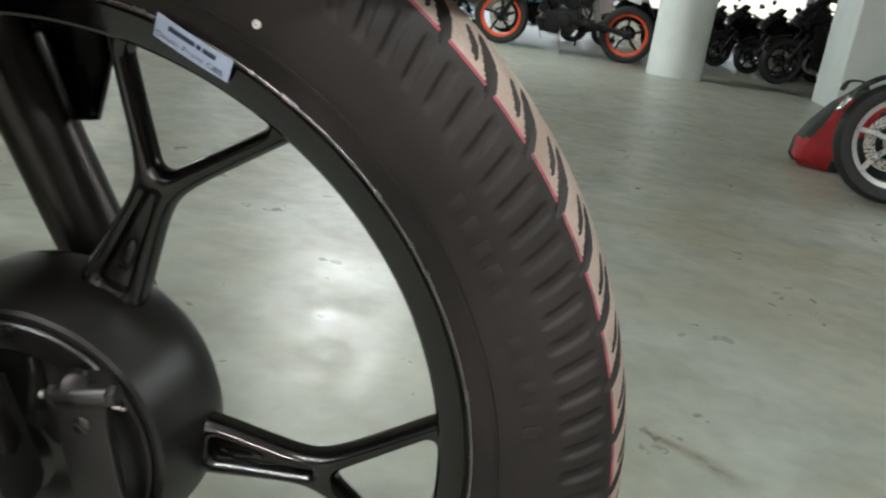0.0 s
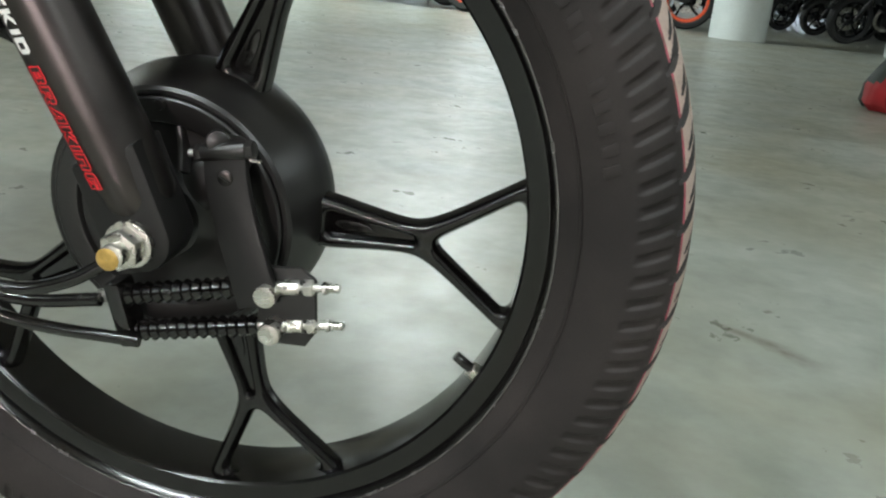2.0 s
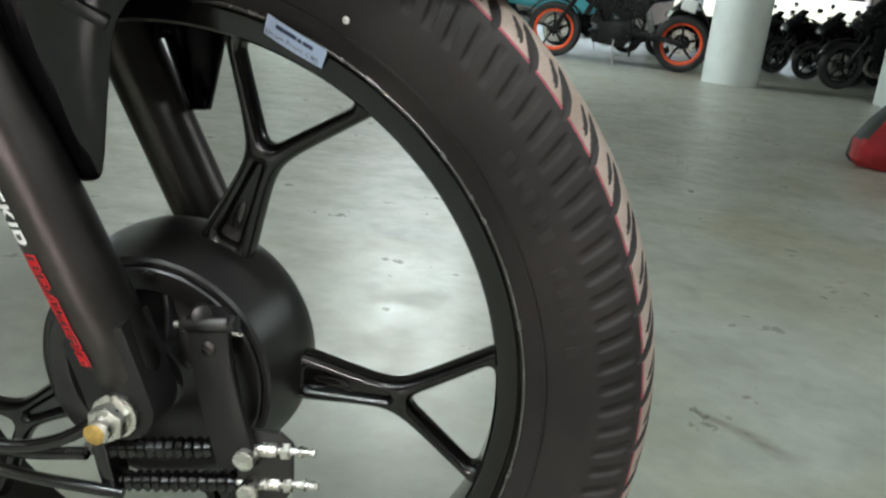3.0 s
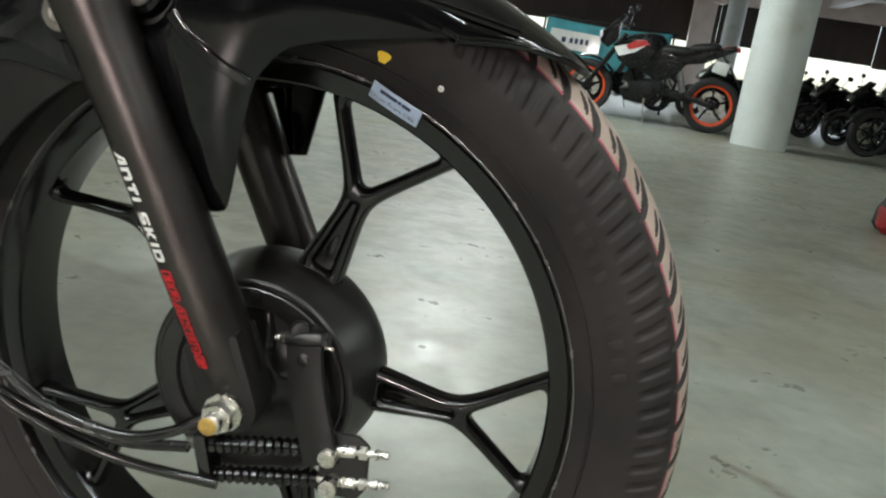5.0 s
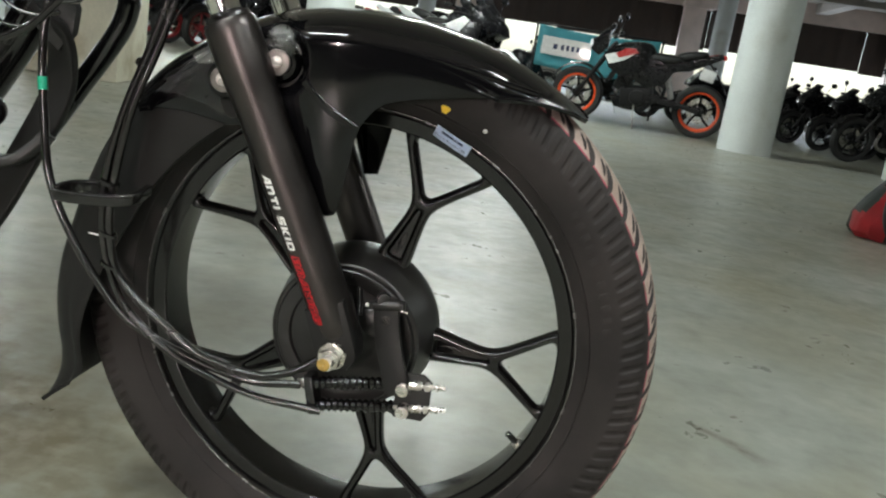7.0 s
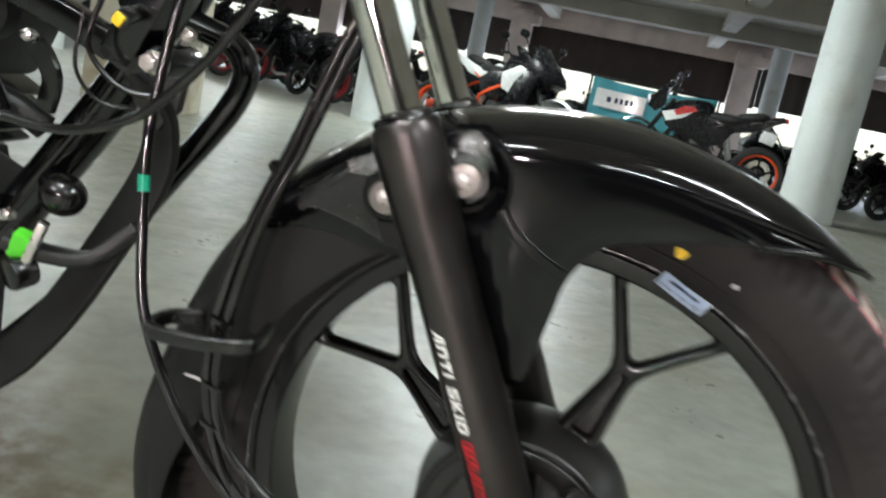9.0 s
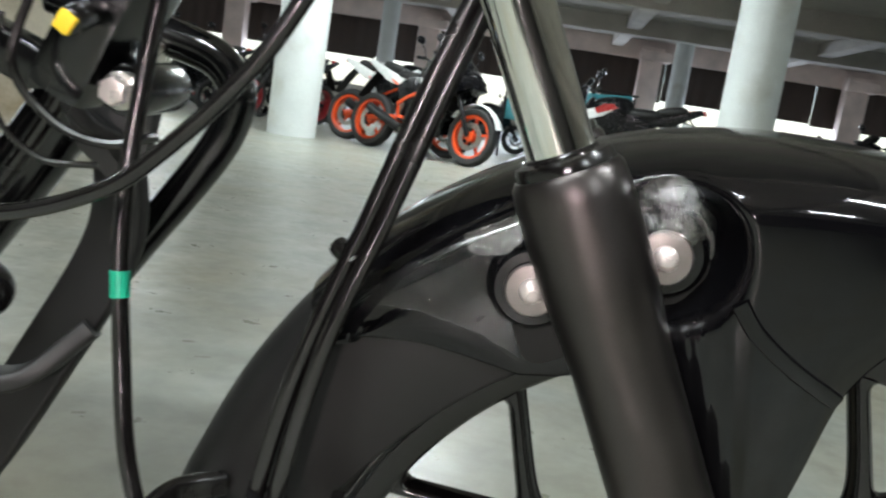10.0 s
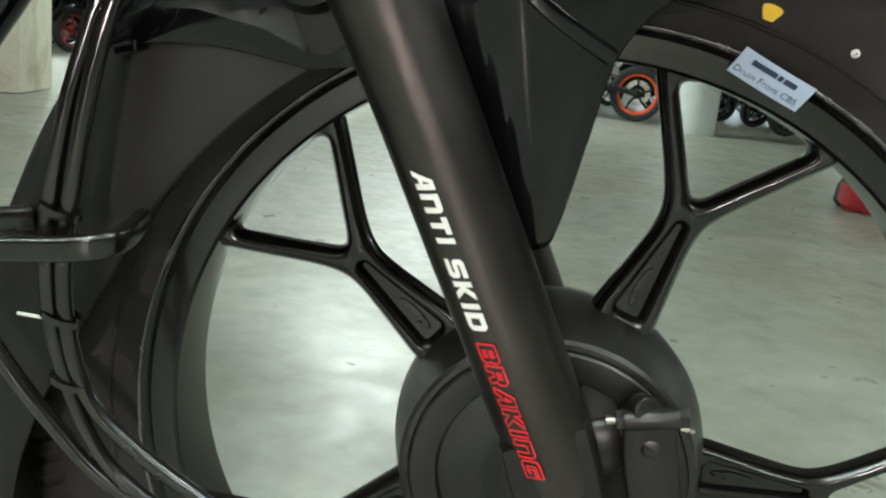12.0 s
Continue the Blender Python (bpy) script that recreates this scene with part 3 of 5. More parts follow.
def holed_plate(loops, y_back, y_mid, y_front, inset):
    """A flat casting with holes: loops of (x, z), the outline first; its front edges are drafted."""
    bm = bmesh.new()
    for loop in loops:
        vs = [bm.verts.new((x, y_back, z)) for x, z in loop]
        for i in range(len(vs)):
            bm.edges.new((vs[i - 1], vs[i]))
    bmesh.ops.triangle_fill(bm, use_beauty=True, edges=bm.edges[:], normal=(0, -1, 0))
    back = bm.faces[:]
    ext = bmesh.ops.extrude_face_region(bm, geom=back)
    front = [f for f in ext["geom"] if isinstance(f, bmesh.types.BMFace)]
    bmesh.ops.translate(bm, vec=(0, y_mid - y_back, 0), verts=[v for v in ext["geom"] if isinstance(v, bmesh.types.BMVert)])
    bmesh.ops.recalc_face_normals(bm, faces=bm.faces[:])
    bmesh.ops.inset_region(bm, faces=front, thickness=inset * 0.6, depth=0.0, use_even_offset=True)
    bmesh.ops.translate(bm, vec=(0, (y_front - y_mid) * 0.75, 0), verts=list({v for f in front for v in f.verts}))
    bmesh.ops.inset_region(bm, faces=front, thickness=inset * 0.4, depth=0.0, use_even_offset=True)
    bmesh.ops.translate(bm, vec=(0, (y_front - y_mid) * 0.25, 0), verts=list({v for f in front for v in f.verts}))
    return bm


def spoke_mesh():
    side = [(0.062, 0.0186), (0.085, 0.0166), (0.110, 0.0128), (0.128, 0.0106), (0.1400, 0.0118), (0.154, 0.0190), (0.178, 0.0358), (0.192, 0.0458), (0.1982, 0.0500), (0.2040, 0.0565)]
    smooth_side = [(p[0], p[1]) for p in curve_points(side, 4)]
    outline = smooth_side + [(x, -z) for x, z in smooth_side[::-1]]
    tri = [(0.1462, 0.0), (0.1955, 0.0368), (0.2004, 0.0230), (0.2025, 0.0), (0.2004, -0.0230), (0.1955, -0.0368)]
    hole = round_corners(tri, [0.0070, 0.0058, 0, 0, 0, 0.0058], 6)
    slot = round_corners([(0.084, 0.0066), (0.136, 0.0012), (0.136, -0.0012), (0.084, -0.0066)], [0.003, 0.0010, 0.0010, 0.003], 4)
    bm = holed_plate([outline, hole, slot], -0.0030, -0.0085, -0.0136, 0.0038)
    floor_out = [(0.084, 0.0090), (0.138, 0.0040), (0.138, -0.0040), (0.084, -0.0090)]
    plate(floor_out, -0.0082, -0.0035, 0.0, bm)
    pad = [(0.0990 + 0.0115 * math.cos(a), 0.0030 * math.sin(a)) for a in np.linspace(0, 2 * math.pi, 17)[:-1]]
    plate(pad, -0.0092, -0.0075, 0.0005, bm)
    return joined(bm, moved(revolve([(0.0014, 0), (0.0024, 0), (0.0024, 0.0008), (0.0014, 0.0008)], 12, closed=True), pose(0.0945, -0.0099, 0)))


base = spoke_mesh()
me = bpy.data.meshes.new("tmp")
base.to_mesh(me)
for k in range(5):
    b = bmesh.new()
    b.from_mesh(me)
    moved(b, pose(0, 0, 0, 0, -(PHASE + 72 * k), 0))
    fit("spoke", b, M_RIM, rim, smooth=52)
base.free()

# paper sticker on the rim face
sx, sz = 0.0702, 0.2022
stick = Matrix.Translation((sx, -0.0262, sz)) @ Matrix.Rotation(radians(23.6), 4, "Y") @ Matrix.Rotation(radians(90 + 32), 4, "X")
W, H = 0.0362, 0.0145
b = bmesh.new()
bmesh.ops.create_grid(b, x_segments=8, y_segments=2, size=1.0, matrix=Matrix.Diagonal((W / 2, H / 2, 1, 1)))
for v in b.verts:
    v.co.z = 0.0003 - 0.0006 * (v.co.x / (W / 2)) ** 2
sticker = fit("sticker", moved(b, stick), M_STICKER, rim, "pale blue paper sticker with dark print")
for x0, w in ((-0.0118, 0.0125), (0.0015, 0.0022), (0.0045, 0.0062)):
    fit("print_bar", moved(box(w, 0.0026, 0.0003, pose(x0 + w / 2, 0.0030, 0.0006)), stick), M_INK, sticker)
b = text_mesh("Drum Front CBS", 0.0047)
fit("print_line", moved(b, stick @ pose(-0.0172, -0.0048, 0.0006)), M_INK, sticker)

# valve
b = rod(polar(-25.0, 0.202, -0.012), polar(-23.8, 0.1845, -0.0138), 0.0032, 12, 0.0006)
fit("valve", b, M_CABLE, rim, "black rubber tyre valve")
b = rod(polar(-25.1, 0.2025, -0.012), polar(-24.6, 0.1965, -0.013), 0.0056, 6, 0.0006)
fit("valve_nut", b, M_STEEL, rim)

# hub and brake
prof = [(0.0, 0.052), (0.030, 0.052), (0.036, 0.046), (0.058, 0.040), (0.074, 0.024), (0.0815, 0.010), (0.0825, 0.0), (0.0815, -0.010), (0.0775, -0.028), (0.0745, -0.040), (0.0735, -0.0445), (0.0715, -0.046), (0.0690, -0.046), (0.0685, -0.040)]
hub = fit("hub", revolve(prof, 96), M_HUB, None, "black drum brake hub", smooth=28)
prof = [(0.0683, -0.040), (0.0683, -0.0475), (0.0672, -0.0486), (0.0560, -0.0486), (0.0548, -0.0480), (0.0536, -0.0452), (0.034, -0.0452), (0.030, -0.0468), (0.022, -0.0520), (0.0005, -0.0525)]
plate_part = fit("brake_plate", revolve(prof, 96), M_HUB, hub, smooth=28)
for a, c in (((-0.0145, 0.0530), (-0.0075, 0.0242)), ((0.0098, 0.0535), (0.0150, 0.0300))):
    d = Vector((c[0] - a[0], 0, c[1] - a[1]))
    b = sweep([(a[0], -0.046, a[1]), ((a[0] + c[0]) / 2, -0.0485, (a[1] + c[1]) / 2), (c[0], -0.0545, c[1])], rounded(0.0016, 0.0050, 0.0010, 2), 3, up=(0, 1, 0))
    fit("rib", b, M_HUB, plate_part)
fit("boss", dome((0.0241, -0.045, 0.0215), (0, -1, 0), 0.0155, 0.0075, 24, 8), M_HUB, plate_part)
b = text_mesh("IIIII", 0.007)
fit("cast_mark", moved(b, pose(0.019, -0.0455, 0.044, 90, -25, 0)), M_DARKGREY, plate_part)
fit("plate_bolt", rod((-0.0010, -0.046, 0.0645), (-0.0010, -0.0515, 0.0645), 0.0034, 6, 0.0005), M_HUB, plate_part)
# cam boss, clamp and lever
fit("cam_boss", rod((0.0400, -0.043, 0.0420), (0.0400, -0.060, 0.0420), 0.0115, 24, 0.0015), M_HUB, plate_part)
lever_line = [(0.0415, -0.0610, 0.0480), (0.0440, -0.0628, 0.0300), (0.0505, -0.0655, 0.0080), (0.0590, -0.0690, -0.0140), (0.0655, -0.0705, -0.0330)]
lever = fit("brake_lever", sweep(lever_line, rounded(0.0122, 0.0028, 0.0014, 2), 5, up=(0, 1, 0)), M_MATTE, None, "satin black drum brake lever")
fit("clamp_barrel", rod((0.0290, -0.0615, 0.0455), (0.0540, -0.0615, 0.0505), 0.0050, 20, 0.0010), M_HUB, lever)
fit("clamp_collar", rod((0.0355, -0.0560, 0.0515), (0.0385, -0.0640, 0.0530), 0.0062, 20, 0.0012), M_HUB, lever)
fit("clamp_bolt", rod((0.0535, -0.0615, 0.0504), (0.0580, -0.0615, 0.0513), 0.0052, 6, 0.0005), M_HUB, lever)
fit("clamp_nut", rod((0.0255, -0.0615, 0.0448), (0.0295, -0.0615, 0.0456), 0.0048, 6, 0.0005), M_HUB, lever)
fit("clamp_screw", rod((0.0215, -0.0615, 0.0440), (0.0262, -0.0615, 0.0449), 0.0021, 10), M_STEEL, lever)
screw = fit("lever_screw", dome((0.0432, -0.0655, 0.0345), (0, -1, 0), 0.0044, 0.0012, 16, 4), M_FORK, lever)
fit("screw_slot", box(0.0070, 0.0005, 0.0009, pose(0.0432, -0.0668, 0.0345, 0, 30, 0)), M_CABLE, screw)
fit("lever_pin", rod((0.0555, -0.0615, 0.0455), (0.0615, -0.0615, 0.0450), 0.0011, 8), M_STEEL, lever)

# twin brake cables, boots and adjusters
clevis = fit("clevis", plate([(0.0590, -0.0140), (0.0860, -0.0110), (0.0945, -0.0170), (0.0960, -0.0480), (0.0900, -0.0580), (0.0630, -0.0600), (0.0580, -0.0540), (0.0615, -0.0460), (0.0620, -0.0280)], -0.0640, -0.0600, 0.0012), M_DARKGREY, None, "dark grey cable clevis plate")
for (a, c, knuckle, tip, r) in (((-0.0180, -0.0640, -0.0450), (0.0600, -0.0660, -0.0250), (0.0700, -0.0700, -0.0255), (0.1085, -0.0650, -0.0180), 0.0066), ((-0.0160, -0.0620, -0.0690), (0.0620, -0.0630, -0.0500), (0.0725, -0.0690, -0.0485), (0.1110, -0.0625, -0.0415), 0.0066)):
    A, C, T = Vector(a), Vector(c), Vector(tip)
    prof, n = [], 13
    L = (C - A).length
    for i in range(n * 2 + 1):
        prof.append((r * (1.0 if i % 2 else 0.70), L * i / (2 * n)))
    b = moved(revolve(prof, 18, axis="z"), Matrix.Translation(A) @ (C - A).to_track_quat("Z", "Y").to_matrix().to_4x4())
    fit("cable_boot", b, M_CABLE, clevis, "ribbed black rubber cable boot", smooth=20)
    w = (T - C).normalized()
    fit("adjuster_rod", rod(C, T, 0.0024, 12), M_STEEL, clevis)
    fit("adjuster_sleeve", rod(C + w * 0.006, C + w * 0.027, 0.0042, 16, 0.0006), M_STEEL, clevis)
    fit("adjuster_nut", rod(C + w * 0.0295, C + w * 0.0345, 0.0050, 6, 0.0005), M_STEEL, clevis)
    fit("adjuster_nut", rod(C + w * 0.0400, C + w * 0.0425, 0.0036, 10, 0.0004), M_STEEL, clevis)
    K = Vector(knuckle)
    fit("pivot_pin", rod(K + Vector((0, 0.008, 0)), K + Vector((0, -0.0065, 0)), 0.0064, 20, 0.0008), M_STEEL, clevis)
fit("boot_cap", box(0.010, 0.018, 0.040, pose(-0.0190, -0.0620, -0.0565, 0, -14, 0), 0.003), M_CABLE, clevis)
fit("cable_ferrule", rod((-0.034, -0.0640, -0.0490), (-0.022, -0.0640, -0.0455), 0.0042, 12, 0.0005), M_STEEL, clevis)


place = WHEEL @ pose(0, -0.006, 0)


def cable(pts, r, label=""):
    return fit("cable", sweep(pts, circle(r, 12), 7), M_CABLE, None, label)


line_a = [(-0.296, -0.038, 0.400), (-0.307, -0.048, 0.327), (-0.310, -0.057, 0.274), (-0.309, -0.067, 0.220), (-0.300, -0.076, 0.165), (-0.284, -0.088, 0.108), (-0.256, -0.092, 0.057), (-0.224, -0.090, 0.013), (-0.195, -0.088, -0.014), (-0.139, -0.080, -0.039), (-0.080, -0.069, -0.054), (-0.030, -0.064, -0.048)]
first = cable(line_a, 0.0040, "black brake cable with green tape")
fit("green_tape", sweep([q for q in curve_points(line_a, 24) if 0.1845 < q[2] < 0.1985], circle(0.0045, 12), smooth=False), M_GREEN, first, "green tape band")
place = LOOM
cable([(-0.165, -0.045, 0.400), (-0.182, -0.050, 0.344), (-0.195, -0.055, 0.302), (-0.211, -0.062, 0.244), (-0.226, -0.071, 0.192), (-0.235, -0.077, 0.150), (-0.240, -0.080, 0.105), (-0.237, -0.081, 0.060), (-0.221, -0.081, 0.015), (-0.200, -0.081, -0.010), (-0.157, -0.079, -0.039), (-0.091, -0.067, -0.065), (-0.018, -0.062, -0.069)], 0.0038)
cable([(-0.1585, -0.046, 0.398), (-0.1755, -0.051, 0.342), (-0.1885, -0.056, 0.300), (-0.2045, -0.063, 0.242), (-0.2195, -0.073, 0.190), (-0.2285, -0.079, 0.135), (-0.2325, -0.081, 0.082), (-0.224, -0.081, 0.038), (-0.203, -0.081, 0.013), (-0.170, -0.079, -0.011), (-0.134, -0.079, -0.031), (-0.085, -0.078, -0.039), (-0.050, -0.076, -0.030), (-0.022, -0.068, -0.012)], 0.0039, "black speedometer cable")
fit("cable_clip", rod((-0.2235, -0.058, 0.2275), (-0.2125, -0.066, 0.2225), 0.0048, 10, 0.001), M_CABLE)
for z, x in ((0.040, -0.2300), (0.118, -0.2335), (0.070, -0.2335)):
    fit("cable_tie", moved(revolve([(0.0090, -0.0016), (0.0098, -0.0016), (0.0098, 0.0016), (0.0090, 0.0016)], 16, axis="z", closed=True), pose(x, -0.0808, z, 6, 14, 0) @ Matrix.Diagonal((1.0, 0.62, 1, 1))), M_CABLE)
guide_line = [(-0.262, -0.052, 0.104), (-0.280, -0.066, 0.103), (-0.284, -0.086, 0.101), (-0.272, -0.0935, 0.101), (-0.240, -0.0945, 0.104), (-0.213, -0.0925, 0.108), (-0.206, -0.080, 0.110), (-0.207, -0.060, 0.112)]
fit("cable_guide", sweep(guide_line, rounded(0.0034, 0.0056, 0.0024, 3), 6, up=(0, 0, 1)), M_CABLE, None, "black plastic cable guide loop")

# fork legs
place = FORK
UP = Vector((-0.4524, 0, 0.8918))
OUT = Vector((0.8918, 0, 0.4524))


def fork_point(s, n=0.0072, y=-0.0745):
    return UP * s + OUT * n + Vector((0, y, 0))


def fork_matrix(y):
    """Local z up the leg, local x towards the wheel's front."""
    c = fork_point(0, y=y)
    return Matrix(((OUT.x, 0, UP.x, c.x), (0, 1, 0, y), (OUT.z, 0, UP.z, c.z), (0, 0, 0, 1)))


legs = []
for y in (-0.0745, 0.0745):
    m = fork_matrix(y)
    prof = [(0.0005, 0.008), (0.0140, 0.009), (0.0185, 0.018), (0.0203, 0.040), (0.0206, 0.080), (0.0206, 0.222), (0.0212, 0.236), (0.0224, 0.250), (0.0229, 0.262), (0.0229, 0.292), (0.0222, 0.3005), (0.0205, 0.3030), (0.0190, 0.3032)]
    leg = fit("fork_leg", moved(revolve(prof, 64, axis="z"), m), M_FORK, None, "satin dark grey fork leg", smooth=40)
    legs.append(leg)
    prof = [(0.0196, 0.3020), (0.0196, 0.3058), (0.0186, 0.3080), (0.0150, 0.3090), (0.0141, 0.3102), (0.0132, 0.3102)]
    fit("dust_seal", moved(revolve(prof, 48, axis="z"), m), M_CABLE, leg, "black rubber dust seal")
    fit("stanchion", moved(revolve([(0.0134, 0.300), (0.0134, 0.520)], 48, axis="z"), m), M_CHROME, leg, "chrome fork stanchion")
    sgn = -1 if y < 0 else 1
    lug = [UP * 0.046 - OUT * 0.0125, UP * 0.046 + OUT * 0.0265] + [UP * (0.0185 * math.sin(radians(a))) + OUT * (0.002 + 0.0195 * math.cos(radians(a))) for a in range(0, -181, -20)]
    fit("axle_lug", plate([(q.x, q.z) for q in lug], y - 0.016, y + 0.015, 0.0045), M_MATTE, leg)
    fit("axle_washer", rod((0, y + sgn * 0.016, 0), (0, y + sgn * 0.020, 0), 0.0128, 24, 0.0008), M_STEEL, leg)
    fit("axle_nut", rod((0, y + sgn * 0.0195, 0), (0, y + sgn * 0.0300, 0), 0.0108, 6, 0.0012), M_STEEL, leg, "zinc axle nut")
    fit("axle_end", rod((0, y + sgn * 0.028, 0), (0, y + sgn * 0.0365, 0), 0.0064, 18, 0.001), M_STEEL, leg)
fit("paint_mark", dome((-0.0020, -0.1110, -0.0015), (0, -1, 0), 0.0060, 0.0010, 14, 3), M_OCHRE, legs[0], "ochre paint dab on the axle end")
fit("axle", rod((0, -0.06, 0), (0, 0.06, 0), 0.0065, 16), M_STEEL)


def on_leg(bm, s0, turn, radius):
    """Lays flat lettering on the near leg, reading downwards."""
    for v in bm.verts:
        s, a = s0 - v.co.x, radians(turn) + v.co.y / radius
        r = radius + v.co.z
        v.co = fork_point(s) + OUT * (r * math.sin(a)) + Vector((0, -r * math.cos(a), 0))
    return bm


# square italic capitals: width, outline, holes, in a cell one unit high
GLYPH = {
    "A": (1.0, [(0, 0), (0.50, 1), (1, 1), (1, 0), (0.68, 0), (0.68, 0.26), (0.44, 0.26), (0.31, 0)], [[(0.53, 0.47), (0.68, 0.47), (0.68, 0.77), (0.64, 0.77)]]),
    "N": (1.0, [(0, 0), (0, 1), (0.82, 1), (1, 0.82), (1, 0), (0.70, 0), (0.70, 0.70), (0.30, 0.70), (0.30, 0)], []),
    "T": (0.9, [(0, 1), (0.9, 1), (0.9, 0.70), (0.60, 0.70), (0.60, 0), (0.30, 0), (0.30, 0.70), (0, 0.70)], []),
    "I": (0.3, [(0, 0), (0, 1), (0.3, 1), (0.3, 0)], []),
    "S": (1.0, [(0, 0), (0, 0.26), (0.70, 0.26), (0.70, 0.38), (0.15, 0.38), (0, 0.52), (0, 0.86), (0.15, 1), (1, 1), (1, 0.74), (0.30, 0.74), (0.30, 0.62), (0.85, 0.62), (1, 0.48), (1, 0.14), (0.85, 0)], []),
    "K": (1.0, [(0, 0), (0, 1), (0.3, 1), (0.3, 0.64), (0.62, 1), (1, 1), (0.55, 0.5), (1, 0), (0.62, 0), (0.3, 0.36), (0.3, 0)], []),
    "D": (1.0, [(0, 0), (0, 1), (0.82, 1), (1, 0.82), (1, 0.18), (0.82, 0)], [[(0.3, 0.27), (0.7, 0.27), (0.7, 0.73), (0.3, 0.73)]]),
    "B": (1.0, [(0, 0), (0, 1), (0.85, 1), (1, 0.86), (1, 0.60), (0.90, 0.5), (1, 0.4), (1, 0.14), (0.85, 0)], [[(0.3, 0.24), (0.7, 0.24), (0.7, 0.39), (0.3, 0.39)], [(0.3, 0.61), (0.7, 0.61), (0.7, 0.76), (0.3, 0.76)]]),
    "R": (1.0, [(0, 0), (0, 1), (0.85, 1), (1, 0.85), (1, 0.50), (0.84, 0.38), (1, 0), (0.68, 0), (0.55, 0.36), (0.3, 0.36), (0.3, 0)], [[(0.3, 0.58), (0.7, 0.58), (0.7, 0.76), (0.3, 0.76)]]),
    "G": (1.0, [(0, 0.14), (0, 0.86), (0.14, 1), (1, 1), (1, 0.75), (0.3, 0.75), (0.3, 0.25), (0.7, 0.25), (0.7, 0.36), (0.48, 0.36), (0.48, 0.60), (1, 0.60), (1, 0), (0.14, 0)], []),
}


def lettering(body, length, height, outline=0.0, shear=0.22):
    """A word in square capitals along x, filled or as an outline, spread over the given length."""
    total = sum((GLYPH[c][0] if c != " " else 0.42) + 0.20 for c in body) - 0.20
    k = length / (total + shear)
    b = bmesh.new()
    x0 = 0.0
    for c in body:
        if c == " ":
            x0 += 0.62
            continue
        w, outer, holes = GLYPH[c]
        loops = [[((x0 + x + shear * y) * k, (y - 0.5) * height) for x, y in loop] for loop in [outer] + holes]
        if outline:
            for loop in loops:
                sweep([(x, y, 0.0) for x, y in loop + loop[:2]], [(-outline, -outline * 0.4), (outline, -outline * 0.4), (outline, outline * 0.4), (-outline, outline * 0.4)], 1, b, up=(0, 0, 1), smooth=False)
        else:
            own = bmesh.new()
            for loop in loops:
                vs = []
                for i, p in enumerate(loop):
                    q = loop[(i + 1) % len(loop)]
                    vs += [own.verts.new((p[0] + (q[0] - p[0]) * f, p[1] + (q[1] - p[1]) * f, 0)) for f in (0, 0.5)]
                for i in range(len(vs)):
                    own.edges.new((vs[i - 1], vs[i]))
            bmesh.ops.triangle_fill(own, use_beauty=True, edges=own.edges[:], normal=(0, 0, 1))
            joined(b, own)
        x0 += w + 0.20
    for v in b.verts:
        v.co.z += 0.0004
    return b


b = lettering("ANTI SKID", 0.0715, 0.0080)
fit("white_lettering", on_leg(b, 0.1725, -24, 0.0207), M_WHITE_INK, legs[0], "white printed lettering")
b = lettering("BRAKING", 0.0660, 0.0076, 0.00040)
fit("red_lettering", on_leg(b, 0.0965, -24, 0.0207), M_RED_INK, legs[0], "red outlined lettering")

# mudguard
place = AXLE
TOP_F = [(53.2, 0.3045), (60, 0.3040), (68, 0.3036), (79, 0.3042), (89.5, 0.3060), (100, 0.3088), (110, 0.3108), (120, 0.3112), (132, 0.3110), (140, 0.3085), (147, 0.3060)]
LOW_F = [(53.2, 0.3035), (56, 0.3020), (60.8, 0.2925), (66, 0.2780), (71.6, 0.2640), (77, 0.2520), (82.6, 0.2425), (87, 0.2345), (88.8, 0.2280), (90.4, 0.2190), (91.6, 0.2110), (92.5, 0.1985), (93.5, 0.1810), (95.2, 0.1590), (96.7, 0.1440), (98.4, 0.1328), (99.4, 0.1302), (101, 0.1292), (104.4, 0.1290), (105.6, 0.1310), (106.6, 0.1664), (108.4, 0.2100), (109, 0.2150), (118, 0.2215), (121, 0.2240), (124.6, 0.2300), (127.8, 0.2430), (132, 0.2620), (136.5, 0.2785), (141.3, 0.2930), (147, 0.3020)]
WIDE_F = [(53.2, 0.010), (54.5, 0.024), (57, 0.037), (62, 0.046), (70, 0.053), (80, 0.0620), (87, 0.0715), (93, 0.0795), (98, 0.0835), (107.5, 0.0835), (110, 0.0690), (113, 0.0615), (120, 0.0610), (147, 0.0590)]
TOP_R = [(119, 0.3060), (132, 0.3075), (140, 0.3058), (148.7, 0.3042), (157.7, 0.3020), (168, 0.3035), (175, 0.3085), (182, 0.3130), (190, 0.3170), (195, 0.3200), (199, 0.3300), (202, 0.3440), (204.3, 0.3600)]
LOW_R = [(119, 0.2260), (125, 0.2298), (139, 0.2298), (149, 0.2311), (160, 0.2335), (170, 0.2422), (180, 0.2580), (190, 0.2760), (197, 0.2860), (200.5, 0.2940), (202.5, 0.3210), (204.3, 0.3565)]
WIDE_R = [(119, 0.0570), (150, 0.0570), (175, 0.0560), (190, 0.0520), (197, 0.0440), (204.3, 0.0300)]


